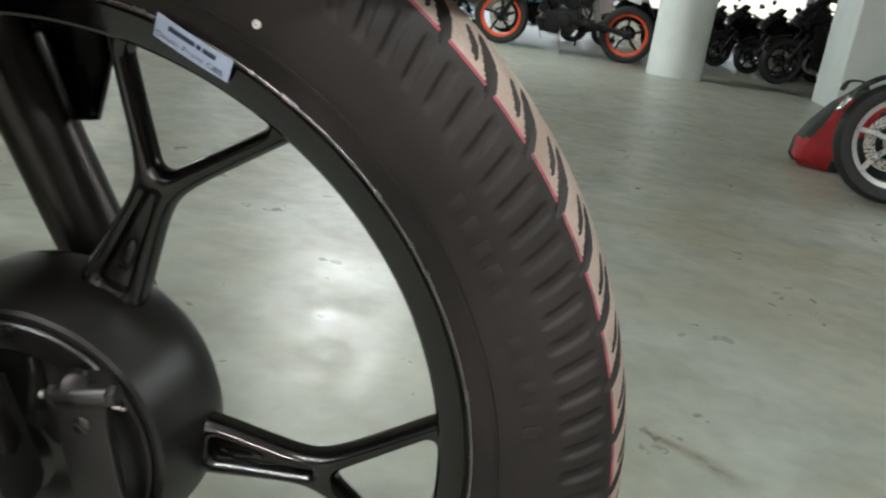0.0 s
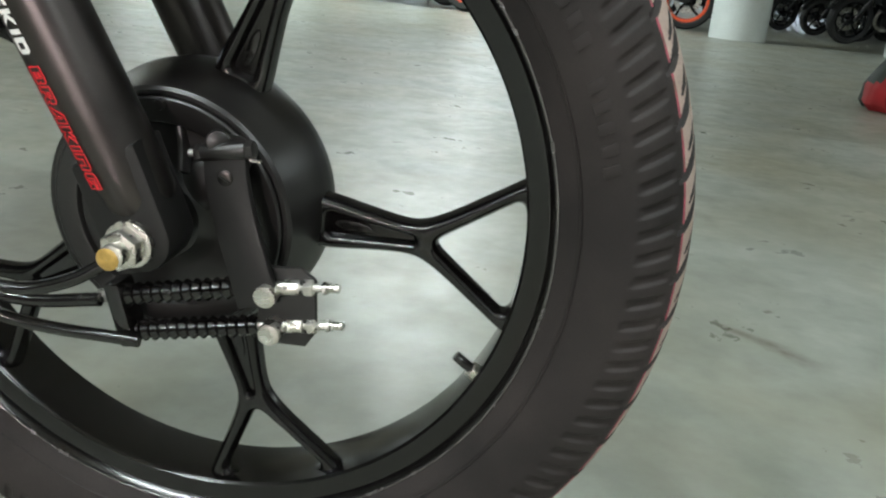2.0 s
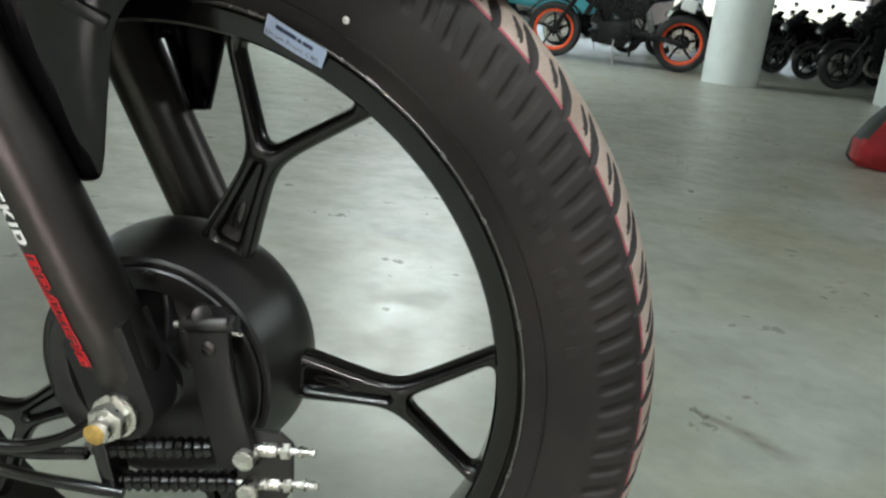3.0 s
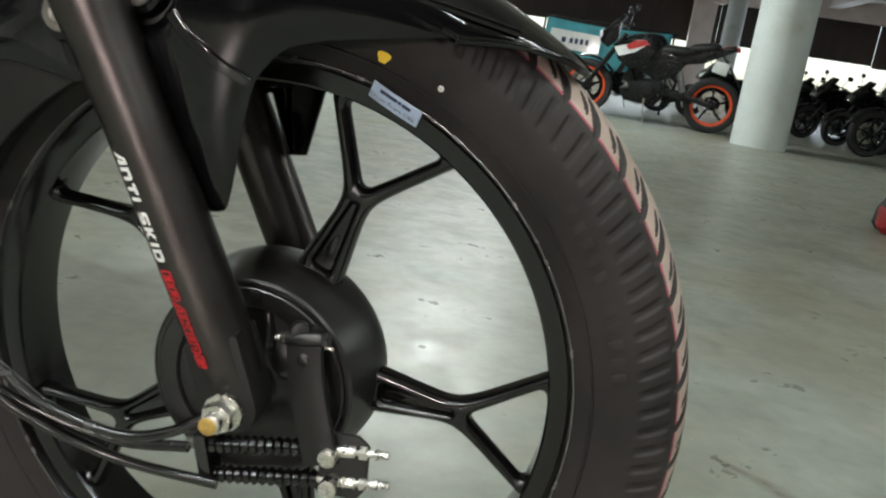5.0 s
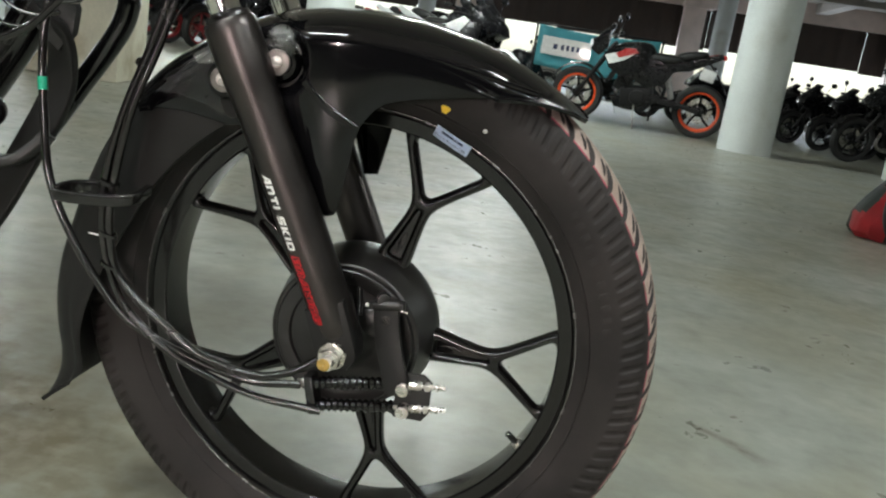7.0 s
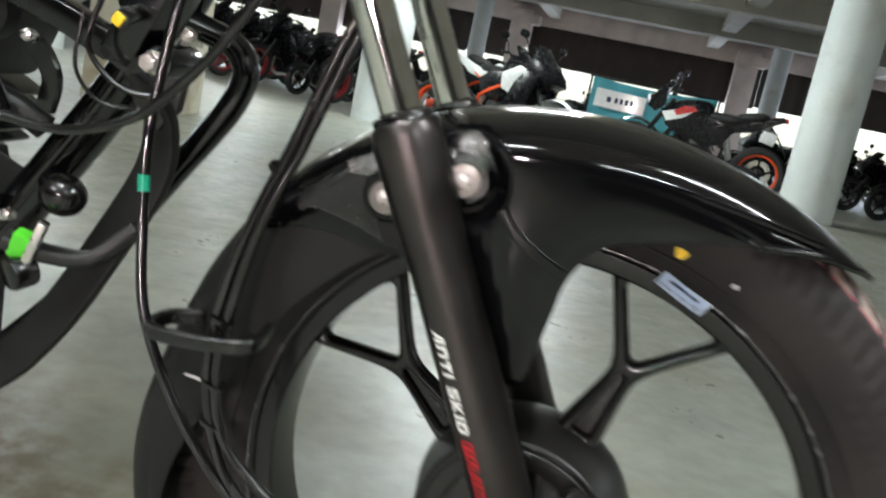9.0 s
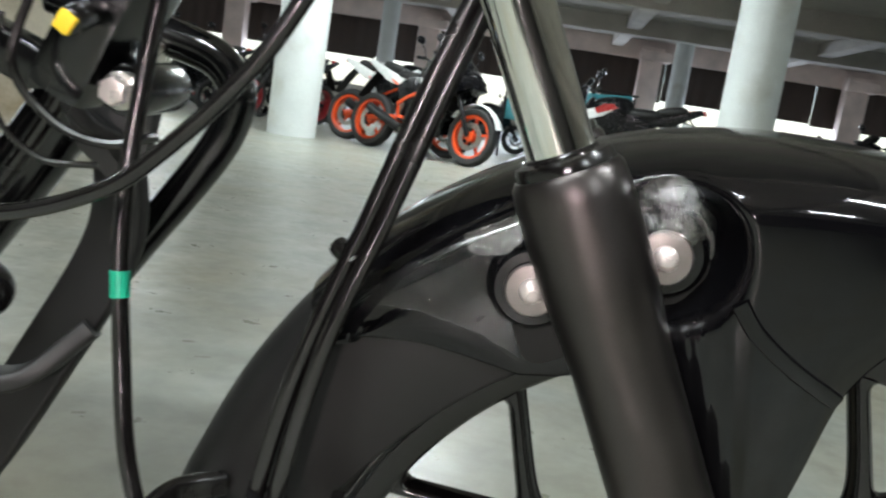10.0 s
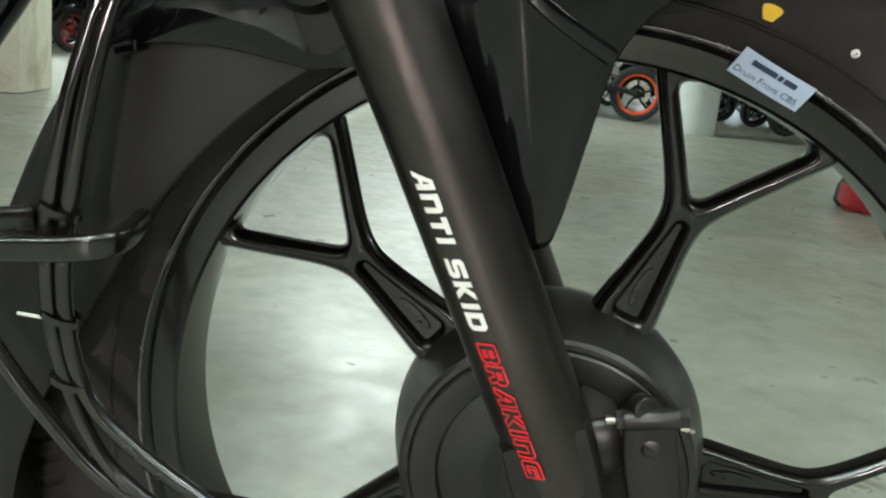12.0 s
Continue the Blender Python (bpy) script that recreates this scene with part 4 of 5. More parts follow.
def pocket(deg, r, y):
    """The round recess of the mudguard's side in which the upper bolt sits."""
    if not 86 < deg < 124:
        return y
    away = math.hypot(r * math.cos(radians(deg)) + 0.0860, r * math.sin(radians(deg)) - 0.2555)
    f = min(1.0, max(0.0, (0.0350 - away) / 0.0135))
    return y + (min(y, 0.0630) - y) * f * f * (3 - 2 * f)


def guard(a0, a1, n, top, low, wide, drop=0.030, tuck=0.0165):
    bm = bmesh.new()
    rows = []
    for i in range(n + 1):
        deg = a0 + (a1 - a0) * i / n
        rt = sum(lerp_table(top, deg + e) for e in (-1.5, 0, 1.5)) / 3
        rl = sum(lerp_table(low, deg + e) for e in (-0.3, 0, 0.3)) / 3
        w = sum(lerp_table(wide, deg + e) for e in (-6, -4.5, -3, -1.5, 0, 1.5, 3, 4.5, 6)) / 9 if deg > 62 else lerp_table(wide, deg)
        d = min(drop, rt - rl)
        # the flap on the far side is shorter
        far = 0.143 + 0.03 * min(1.6, max(0.0, deg - 103))
        pts = []
        for k in range(25):
            f = math.pi / 2 * k / 24
            r = rt - d * (1 - math.cos(f) ** 0.9 if k < 24 else 1.0)
            pts.append((pocket(deg, r, w * math.sin(f) ** 0.85), r))
        rest = (rt - d) - rl
        for k in range(1, 31):
            r = rt - d - rest * k / 30
            y = w + 0.0015 * math.sin(math.pi * k / 30)
            y -= tuck * min(1.0, max(0.0, (0.25 - r) / 0.12)) ** 1.7 * max(0.0, min(1.0, (deg - 82) / 7, (112 - deg) / 5))
            pts.append((pocket(deg, r, y), r))
        row = [bm.verts.new(polar(deg, r, -y)) for y, r in pts[::-1]] + [bm.verts.new(polar(deg, max(r, far), y)) for y, r in pts[1:]]
        rows.append(row)
    for p, q in zip(rows, rows[1:]):
        for j in range(len(p) - 1):
            bm.faces.new((p[j], p[j + 1], q[j + 1], q[j]))
    return bm


def shell(ob, t):
    s = ob.modifiers.new("shell", "SOLIDIFY")
    s.thickness, s.offset = t, -1.0
    return ob


front_guard = shell(fit("mudguard", guard(53.2, 139.0, 420, TOP_F, LOW_F, WIDE_F), M_GLOSS, None, "glossy black front mudguard", smooth=40), 0.0022)
rear_guard = shell(fit("mudguard_extension", guard(119, 204.3, 80, TOP_R, LOW_R, WIDE_R), M_MATTE, None, "matte black rear mudguard extension", smooth=40), 0.0022)
# pressed ridge along the flap and the raised lip on the guard's side
fit("ridge", sweep([polar(62, 0.297, -0.0440), polar(74, 0.284, -0.0540), polar(84, 0.281, -0.0640), polar(88, 0.2815, -0.0690)], rounded(0.0022, 0.0018, 0.0010, 2), 6, up=(0, 1, 0)), M_GLOSS, front_guard)
fit("fold", sweep([(-0.0550, -0.0840, 0.2435), (-0.0455, -0.0834, 0.2328), (-0.0283, -0.0818, 0.2210), (-0.0085, -0.0772, 0.2105)], rounded(0.0034, 0.0022, 0.0010, 3), 8, up=(0, 1, 0)), M_GLOSS, front_guard)
# bolts and the moulded rib that sweeps round the upper one
for x, z, r in ((-0.0842, 0.2535, 0.0112), (-0.1325, 0.2306, 0.0112)):
    b = revolve([(r + 0.0110, -0.0480), (r + 0.0070, -0.0670), (r + 0.0040, -0.0712), (0.0005, -0.0720)], 32)
    fit("bolt_boss", moved(b, pose(x, 0, z)), M_GLOSS, front_guard)
    b = revolve([(r - 0.0006, -0.0710), (r, -0.0738), (r - 0.0008, -0.0750), (0.0060, -0.0756), (0.0005, -0.0756)], 32)
    flange = fit("bolt_flange", moved(b, pose(x, 0, z)), M_FLANGE, front_guard)
    fit("bolt_head", dome((x, -0.0752, z), (0, -1, 0), 0.0054, 0.0036, 28, 8), M_BOLT, flange, "pale domed mudguard bolt")
b = dome((-0.0835, -0.0640, 0.2695), (0, -1, 0.15), 0.0165, 0.0120, 28, 10)
for v in b.verts:
    v.co += Vector((0.35, 1.0, 0.35)) * 0.0022 * noise.noise(Vector(v.co) * 150)
fit("protective_film", b, M_FILM2, front_guard, "crinkled clear plastic film")
bracket = [(-0.1480, 0.2340), (-0.1290, 0.1930), (-0.1050, 0.2080), (-0.0760, 0.2300), (-0.0640, 0.2480), (-0.0700, 0.2720), (-0.1040, 0.2700)]
fit("bracket", plate(round_corners(bracket, 0.010), -0.0645, -0.0615, 0.0008), M_MATTE, front_guard, "black steel mudguard bracket")
for outline, y, m in (([(-0.2080, 0.2060), (-0.1860, 0.2280), (-0.1610, 0.2450), (-0.1430, 0.2580), (-0.1380, 0.2440), (-0.1490, 0.2330), (-0.1320, 0.1960), (-0.1500, 0.2040), (-0.1800, 0.2090)], -0.0628, M_FILM), ([(-0.1640, 0.2470), (-0.1440, 0.2590), (-0.1390, 0.2500), (-0.1450, 0.2420), (-0.1590, 0.2400)], -0.0690, M_FILM2)):
    b = bmesh.new()
    b.faces.new([b.verts.new((x, y, z)) for x, z in outline])
    bmesh.ops.triangulate(b, faces=b.faces[:])
    bmesh.ops.subdivide_edges(b, edges=b.edges[:], cuts=5, use_grid_fill=True)
    for v in b.verts:
        v.co.y += 0.0022 * noise.noise(Vector(v.co) * 120) - 0.0005
    fit("protective_film", b, m, front_guard, "crinkled clear plastic film")
fit("guard_rivet", dome(polar(172, 0.2770, -0.0565), (0, -1, 0), 0.0024, 0.0015, 12, 3), M_STEEL, rear_guard)
fit("moulded_mark", sweep([(-0.2620, -0.0588, 0.0600), (-0.2480, -0.0588, 0.0595)], rounded(0.0008, 0.0006, 0.0004, 1), smooth=False), M_WHITE_INK, rear_guard)

# the rest of the motorcycle behind the wheel, unseen, added to shade the floor; turned by the steering
place = pose(0, 0, 0.284, 2.0)
FRAME = Matrix.Translation((-0.30, 0.02, 0)) @ Matrix.Rotation(radians(-15), 4, "Z")
b = moved(box(0.520, 0.230, 0.300, pose(-0.620, 0, 0.010), 0.060), FRAME)
fit("engine_case", b, M_ENGINE, None, "black engine casing")
b = revolve([(0.222, -0.030), (0.245, -0.044), (0.270, -0.036), (0.284, 0.0), (0.270, 0.036), (0.245, 0.044), (0.222, 0.030)], 64, closed=True)
rear = fit("rear_tyre", moved(b, FRAME @ pose(-1.000, 0, 0)), M_RUBBER, None, "black rear tyre")
b = revolve([(0.226, -0.028), (0.205, -0.022), (0.200, 0.0), (0.205, 0.022), (0.226, 0.028)], 64, closed=True)
fit("rear_rim", moved(b, FRAME @ pose(-1.000, 0, 0)), M_RIM, rear)
for k in range(5):
    b = moved(sweep([polar(72 * k, 0.02), polar(72 * k + 4, 0.12), polar(72 * k, 0.204)], rounded(0.012, 0.010, 0.003, 2), 3, up=(0, 1, 0)), FRAME @ pose(-1.000, 0, 0))
    fit("rear_spoke", b, M_RIM, rear)
b = moved(sweep([(-0.480, 0, 0.500), (-0.700, 0, 0.490), (-0.950, 0, 0.510), (-1.180, 0, 0.560)], rounded(0.110, 0.045, 0.040, 4), 6, up=(0, 0, 1)), FRAME)
fit("saddle", b, M_SEAT, None, "black vinyl saddle")
for y in (-0.13, 0.13):
    fit("swingarm", moved(rod((-0.720, y * 0.8, 0.000), (-1.000, y * 0.6, 0.000), 0.018, 16, 0.003), FRAME), M_BLACK)
    fit("rear_shock", moved(rod((-0.960, y, 0.020), (-0.880, y, 0.420), 0.026, 16, 0.004), FRAME), M_BLACK)

# steering clamp and tank above the wheel, both unseen; the tank is added to shade the engine
place = FORK
top_l, top_r = fork_point(0.505), fork_point(0.505, y=0.0745)
b = box(0.060, 0.210, 0.040, Matrix.Translation((top_l + top_r) / 2) @ Matrix.Rotation(-0.456, 4, "Y"), 0.012)
fit("fork_clamp", b, M_BLACK, None, "black lower fork clamp")
fit("steering_head", rod((-0.262, 0.02, 0.440), (-0.320, 0.02, 0.560), 0.030, 24, 0.004), M_BLACK)
bm = bmesh.new()
bmesh.ops.create_uvsphere(bm, u_segments=32, v_segments=18, radius=1.0)
for v in bm.verts:
    v.co = Vector([math.copysign(abs(c) ** 0.75, c) for c in v.co])
moved(bm, pose(-0.640, 0.08, 0.560, 0, 8, -8) @ Matrix.Diagonal((0.270, 0.150, 0.120, 1)))
fit("fuel_tank", bm, M_GLOSS, None, "glossy black fuel tank")

# frame and engine parts behind the wheel
place = REAR
fit("down_tube", sweep([(-0.650, 0.12, -0.035), (-0.605, 0.12, 0.031), (-0.557, 0.12, 0.101), (-0.513, 0.12, 0.165), (-0.472, 0.12, 0.227), (-0.437, 0.12, 0.288), (-0.410, 0.12, 0.340), (-0.385, 0.12, 0.395)], circle(0.0230, 24), 5), M_BLACK, None, "black steel frame down tube")
band = [(-0.640, 0.056, -0.080), (-0.573, 0.060, -0.072), (-0.530, 0.063, -0.050), (-0.478, 0.068, 0.017), (-0.436, 0.074, 0.096), (-0.404, 0.078, 0.164), (-0.395, 0.074, 0.205), (-0.398, 0.064, 0.240), (-0.418, 0.050, 0.262)]
guard_part = fit("leg_guard", sweep(band, rounded(0.0050, 0.0200, 0.0030, 3), 7, up=(0.85, -0.20, -0.50)), M_MATTE, None, "matte black leg guard bar")
fit("leg_guard_tube", sweep([(-0.470, 0.115, 0.318), (-0.430, 0.115, 0.311), (-0.390, 0.115, 0.304), (-0.360, 0.115, 0.296), (-0.345, 0.114, 0.280), (-0.345, 0.113, 0.262), (-0.354, 0.111, 0.238), (-0.376, 0.110, 0.203), (-0.392, 0.110, 0.180), (-0.430, 0.108, 0.122), (-0.500, 0.105, 0.018), (-0.560, 0.100, -0.050)], circle(0.0122, 18), 6), M_BLACK, None, "gloss black crash bar tube")
fit("crash_bar_clamp", box(0.016, 0.034, 0.026, pose(-0.402, 0.112, 0.292, 0, 30, 0), 0.003), M_STEEL, None, "zinc crash bar clamp")
fit("gusset", plate([(-0.440, 0.285), (-0.385, 0.290), (-0.372, 0.262), (-0.376, 0.235), (-0.392, 0.215), (-0.418, 0.235)], 0.060, 0.072, 0.003), M_DARKGREY)
fit("cross_bar", sweep([(-0.640, 0.06, 0.322), (-0.560, 0.06, 0.312), (-0.487, 0.06, 0.293), (-0.440, 0.06, 0.277)], rounded(0.0115, 0.0130, 0.004, 3), 4, up=(0, 0, 1)), M_BLACK, None, "black cross bar bracket")
bm = bmesh.new()
bmesh.ops.create_uvsphere(bm, u_segments=24, v_segments=14, radius=0.0215, matrix=pose(-0.4720, 0.055, 0.1385) @ Matrix.Diagonal((1.0, 0.9, 0.90, 1)))
fit("rubber_bumper", bm, M_CABLE, None, "black rubber stop")
fit("bumper_stem", rod((-0.476, 0.060, 0.138), (-0.530, 0.110, 0.135), 0.012, 16), M_BLACK)
fit("foot_lever", sweep([(-0.500, 0.020, 0.098), (-0.470, 0.032, 0.090), (-0.436, 0.052, 0.090), (-0.405, 0.070, 0.122)], rounded(0.0065, 0.0110, 0.004, 3), 5, up=(0, 1, 0)), M_DARKGREY, None, "dark grey pedal lever")
fit("lime_tag", box(0.020, 0.016, 0.024, pose(-0.483, 0.022, 0.096, 10, 18, 20), 0.003), M_LIME, None, "bright green taped fitting")
fit("pedal_knob", rod((-0.478, 0.030, 0.074), (-0.486, 0.008, 0.070), 0.0150, 20, 0.004), M_CABLE)
fit("pedal_clip", box(0.008, 0.014, 0.040, pose(-0.470, 0.020, 0.102, 0, 18, 20), 0.002), M_STEEL)
engine = fit("engine_block", box(0.200, 0.120, 0.130, pose(-0.680, 0.11, 0.085, 0, 20, 0), 0.020), M_ENGINE, None, "black engine with small fittings")
fit("cylinder_head", box(0.110, 0.120, 0.090, pose(-0.640, 0.13, 0.275, 0, 24, 0), 0.016), M_ENGINE, engine)
for k in range(5):
    fit("fin", box(0.125, 0.130, 0.0040, pose(-0.660 - 0.004 * k, 0.13, 0.222 - 0.0130 * k, 0, 24, 0), 0.0012), M_BLACK, engine)
fit("intake_pipe", sweep([(-0.640, 0.090, 0.212), (-0.590, 0.086, 0.208), (-0.548, 0.084, 0.200), (-0.522, 0.090, 0.186)], circle(0.0125, 16), 5), M_MATTE, engine)
fit("head_cover", moved(revolve([(0.0005, -0.012), (0.018, -0.012), (0.025, -0.006), (0.026, 0.010)], 32), pose(-0.575, 0.070, 0.283)), M_ENGINE, engine)
for x, y, z in ((-0.570, 0.056, 0.285), (-0.528, 0.058, 0.268), (-0.596, 0.060, 0.262), (-0.560, 0.046, 0.128), (-0.530, 0.050, 0.105)):
    fit("engine_bolt", rod((x, y + 0.014, z), (x + 0.002, y, z + 0.002), 0.0058, 6, 0.0008), M_STEEL, engine)
fit("hose", sweep([(-0.600, 0.060, 0.250), (-0.565, 0.050, 0.240), (-0.548, 0.050, 0.222), (-0.545, 0.060, 0.200)], circle(0.0075, 12), 5), M_CABLE, engine)
fit("bracket_arm", sweep([(-0.530, 0.080, 0.262), (-0.512, 0.080, 0.235), (-0.520, 0.085, 0.205)], rounded(0.010, 0.004, 0.002, 1), 4, up=(0, 1, 0)), M_BLACK, engine)
fit("case_cover", moved(revolve([(0.0005, -0.014), (0.034, -0.014), (0.044, -0.006), (0.046, 0.012)], 36), pose(-0.600, 0.050, 0.110)), M_ENGINE, engine)
fit("yellow_tag", box(0.009, 0.002, 0.008, pose(-0.572, 0.040, 0.166, 0, 30, 20), 0.0), M_YELLOW, engine, "yellow label")
fit("tag", box(0.010, 0.002, 0.011, pose(-0.550, 0.042, 0.170, 0, 25, 20), 0.0), M_STICKER, engine, "pale blue label")
bracket_top = fit("head_bracket", box(0.030, 0.050, 0.080, pose(-0.360, -0.018, 0.312, 0, 24, 0), 0.008), M_BLACK, None, "black frame head bracket")
fit("paint_mark", box(0.008, 0.003, 0.009, pose(-0.3473, -0.080, 0.3117, 0, 30, 0), 0.0015), M_YELLOW, bracket_top, "yellow paint dab")
fit("wire_clip", rod((-0.356, -0.040, 0.318), (-0.3473, -0.078, 0.3117), 0.006, 10, 0.001), M_CABLE, bracket_top)
fit("bracket_bolt", rod((-0.342, -0.038, 0.284), (-0.342, -0.050, 0.284), 0.0068, 6, 0.0012), M_BOLT, bracket_top)
fit("bracket_washer", rod((-0.342, -0.034, 0.284), (-0.342, -0.042, 0.284), 0.0088, 20, 0.0008), M_STEEL, bracket_top)
fit("bracket_boss", rod((-0.342, 0.010, 0.284), (-0.342, -0.036, 0.284), 0.0125, 20, 0.002), M_BLACK, bracket_top)
fit("wire", sweep([(-0.520, -0.105, 0.252), (-0.448, -0.113, 0.242), (-0.411, -0.115, 0.238), (-0.374, -0.115, 0.236), (-0.341, -0.115, 0.241), (-0.307, -0.115, 0.256), (-0.286, -0.115, 0.274), (-0.263, -0.115, 0.300), (-0.245, -0.113, 0.328), (-0.215, -0.105, 0.395)], circle(0.0034, 12), 6), M_CABLE)
fit("wire", sweep([(-0.378, -0.050, 0.330), (-0.385, -0.056, 0.290), (-0.362, -0.060, 0.268), (-0.338, -0.058, 0.262), (-0.318, -0.050, 0.268)], circle(0.0022, 8), 6), M_CABLE)
fit("wire", sweep([(-0.398, -0.045, 0.310), (-0.396, -0.052, 0.270), (-0.372, -0.055, 0.250), (-0.345, -0.050, 0.250)], circle(0.0016, 8), 6), M_CABLE)
fit("wire", sweep([(-0.385, 0.080, 0.395), (-0.415, 0.092, 0.330), (-0.455, 0.094, 0.245), (-0.515, 0.094, 0.155), (-0.585, 0.090, 0.055)], circle(0.0052, 10), 6), M_CABLE)

# ---------------------------------------------------------------- parked motorcycles
WB = 1.36


def wheel(parent, x, r, wheel_mat, wide, spokes, name, spoke_mat=None):
    w = part(name, moved(revolve([(r * 0.74, -wide * 0.4), (r * 0.80, -wide * 0.5), (r * 0.92, -wide * 0.5), (r * 0.985, -wide * 0.28), (r, 0), (r * 0.985, wide * 0.28), (r * 0.92, wide * 0.5), (r * 0.80, wide * 0.5), (r * 0.74, wide * 0.4)], 44, closed=True), pose(x, 0, r)), M_BIKE_TYRE, parent, "black rubber tyre and wheel")
    b = revolve([(r * 0.78, -wide * 0.42), (r * 0.66, -wide * 0.34), (r * 0.64, 0), (r * 0.66, wide * 0.34), (r * 0.78, wide * 0.42)], 44, closed=True)
    part("rim", moved(b, pose(x, 0, r)), wheel_mat, w)
    for k in range(spokes):
        a = 360 / spokes * k + 12
        b = sweep([polar(a, r * 0.10), polar(a + 5, r * 0.40), polar(a, r * 0.68)], rounded(0.012, 0.014, 0.004, 1), 2, up=(0, 1, 0))
        part("spoke", moved(b, pose(x, 0, r)), spoke_mat or wheel_mat, w)
    part("hub", moved(rod((0, -0.06, 0), (0, 0.06, 0), r * 0.17, 20, 0.004), pose(x, 0, r)), spoke_mat or wheel_mat, w)
    part("brake_disc", moved(revolve([(r * 0.30, -0.052), (r * 0.48, -0.052), (r * 0.48, -0.047), (r * 0.30, -0.047)], 28, closed=True), pose(x, 0, r)), M_STEEL, w)
    return w


def ellipsoid(sx, sy, sz, m, bm=None, square=0.75):
    own = bmesh.new()
    bmesh.ops.create_uvsphere(own, u_segments=20, v_segments=12, radius=1.0)
    for v in own.verts:
        v.co = Vector([math.copysign(abs(c) ** square, c) for c in v.co])
    moved(own, m @ Matrix.Diagonal((sx, sy, sz, 1)))
    return own if bm is None else joined(bm, own)


def motorcycle(label, body, panel, wheels, frame_mat, style, at):
    """A parked motorcycle: x forward, on its side stand."""
    t = thing("motorcycle", label, "motorcycle", "parked motorcycles", at=at)
    r = 0.295
    wheel(t, WB / 2, r, wheels, 0.10, 5 if style != "commuter" else 6, "front_wheel", M_BIKE_BLACK if style == "naked" else None)
    wheel(t, -WB / 2, r, wheels, 0.135 if style != "commuter" else 0.105, 5, "rear_wheel", M_BIKE_BLACK if style == "naked" else None)
    head = (0.36, 0.0, 0.86)
    for y in (-0.095, 0.095):
        part("fork_leg", rod((WB / 2, y, r), (head[0] - 0.02, y * 0.8, 0.90), 0.024, 12, 0.003), M_ENGINE, t)
    b = revolve([(r + 0.028, -0.055), (r + 0.045, 0.0), (r + 0.028, 0.055), (r + 0.024, 0.055), (r + 0.040, 0.0), (r + 0.024, -0.055)], 20, closed=True, arc=(20, 150))
    part("front_mudguard", moved(b, pose(WB / 2, 0, r)), panel if style == "sport" else body, t)
    for y in (-0.11, 0.11):
        part("frame_rail", sweep([(0.34, y * 0.4, 0.86), (0.15, y, 0.72), (-0.10, y * 1.1, 0.60), (-0.28, y, 0.50)], rounded(0.016, 0.022, 0.006, 2), 4, up=(0, 1, 0)), frame_mat, t)
        part("cradle_tube", sweep([(0.32, y * 0.4, 0.78), (0.18, y, 0.52), (0.05, y, 0.36), (-0.22, y, 0.34), (-0.28, y, 0.50)], circle(0.015, 8), 4), frame_mat, t)
        part("subframe_tube", sweep([(-0.20, y, 0.62), (-0.45, y * 0.8, 0.74), (-0.68, y * 0.5, 0.84)], circle(0.012, 8), 4), frame_mat, t)
    engine = part("engine", box(0.36, 0.27, 0.22, pose(0.02, 0, 0.36, 0, 8, 0), 0.05), M_ENGINE, t)
    part("cylinder", box(0.17, 0.19, 0.26, pose(0.17, 0, 0.52, 0, -22, 0), 0.03), M_ENGINE, engine)
    for k in range(6):
        part("fin", box(0.20, 0.21, 0.008, pose(0.135 + 0.014 * k, 0, 0.45 + 0.033 * k, 0, -22, 0), 0.002), M_ENGINE, engine)
    part("clutch_cover", rod((0.0, -0.16, 0.36), (0.0, 0.16, 0.36), 0.085, 20, 0.02), M_ENGINE, engine)
    part("airbox", box(0.30, 0.20, 0.22, pose(-0.10, 0, 0.64, 0, 6, 0), 0.05), M_MATTE, t)
    for y in (-1, 1):
        part("side_cover", plate([(0.06, 0.80), (-0.18, 0.79), (-0.34, 0.68), (-0.26, 0.54), (-0.08, 0.47), (0.12, 0.56)], y * 0.112, y * 0.128, 0.006), M_BIKE_BLACK, t)
    part("radiator", box(0.05, 0.24, 0.22, pose(0.30, 0, 0.60, 0, -24, 0), 0.01), M_MATTE, t)
    b = ellipsoid(0.25, 0.15, 0.135, pose(0.13, 0, 0.80, 0, 10, 0))
    part("fuel_tank", b, M_BIKE_BLACK, t)
    for y in (-1, 1):
        out = [(0.44, 0.80), (0.36, 0.64), (0.22, 0.56), (0.04, 0.62), (0.00, 0.78), (0.22, 0.88)]
        shroud = part("tank_shroud", plate(out, y * 0.150, y * 0.172, 0.006), body if style == "naked" else panel, t)
        if style == "naked":
            part("white_decal", plate([(0.42, 0.77), (0.36, 0.68), (0.20, 0.74), (0.10, 0.82), (0.18, 0.85)], y * 0.173, y * 0.176), panel, shroud, "white graphic panel")
            part("red_decal", plate([(0.30, 0.80), (0.26, 0.76), (0.06, 0.84), (0.10, 0.88), (0.20, 0.87)], y * 0.177, y * 0.180), M_BIKE_RED, shroud, "red graphic stripe")
    b = ellipsoid(0.24, 0.12, 0.055, pose(-0.20, 0, 0.80, 0, 2, 0))
    part("seat", b, M_SEAT, t)
    part("pillion_seat", ellipsoid(0.17, 0.095, 0.05, pose(-0.50, 0, 0.87, 0, 12, 0)), M_SEAT, t)
    for y in (-1, 1):
        out = [(-0.16, 0.76), (-0.40, 0.80), (-0.80, 0.93), (-0.84, 0.90), (-0.52, 0.72), (-0.22, 0.66)]
        part("tail_panel", plate(out, y * 0.075, y * 0.098, 0.006), panel if style == "sport" else body, t)
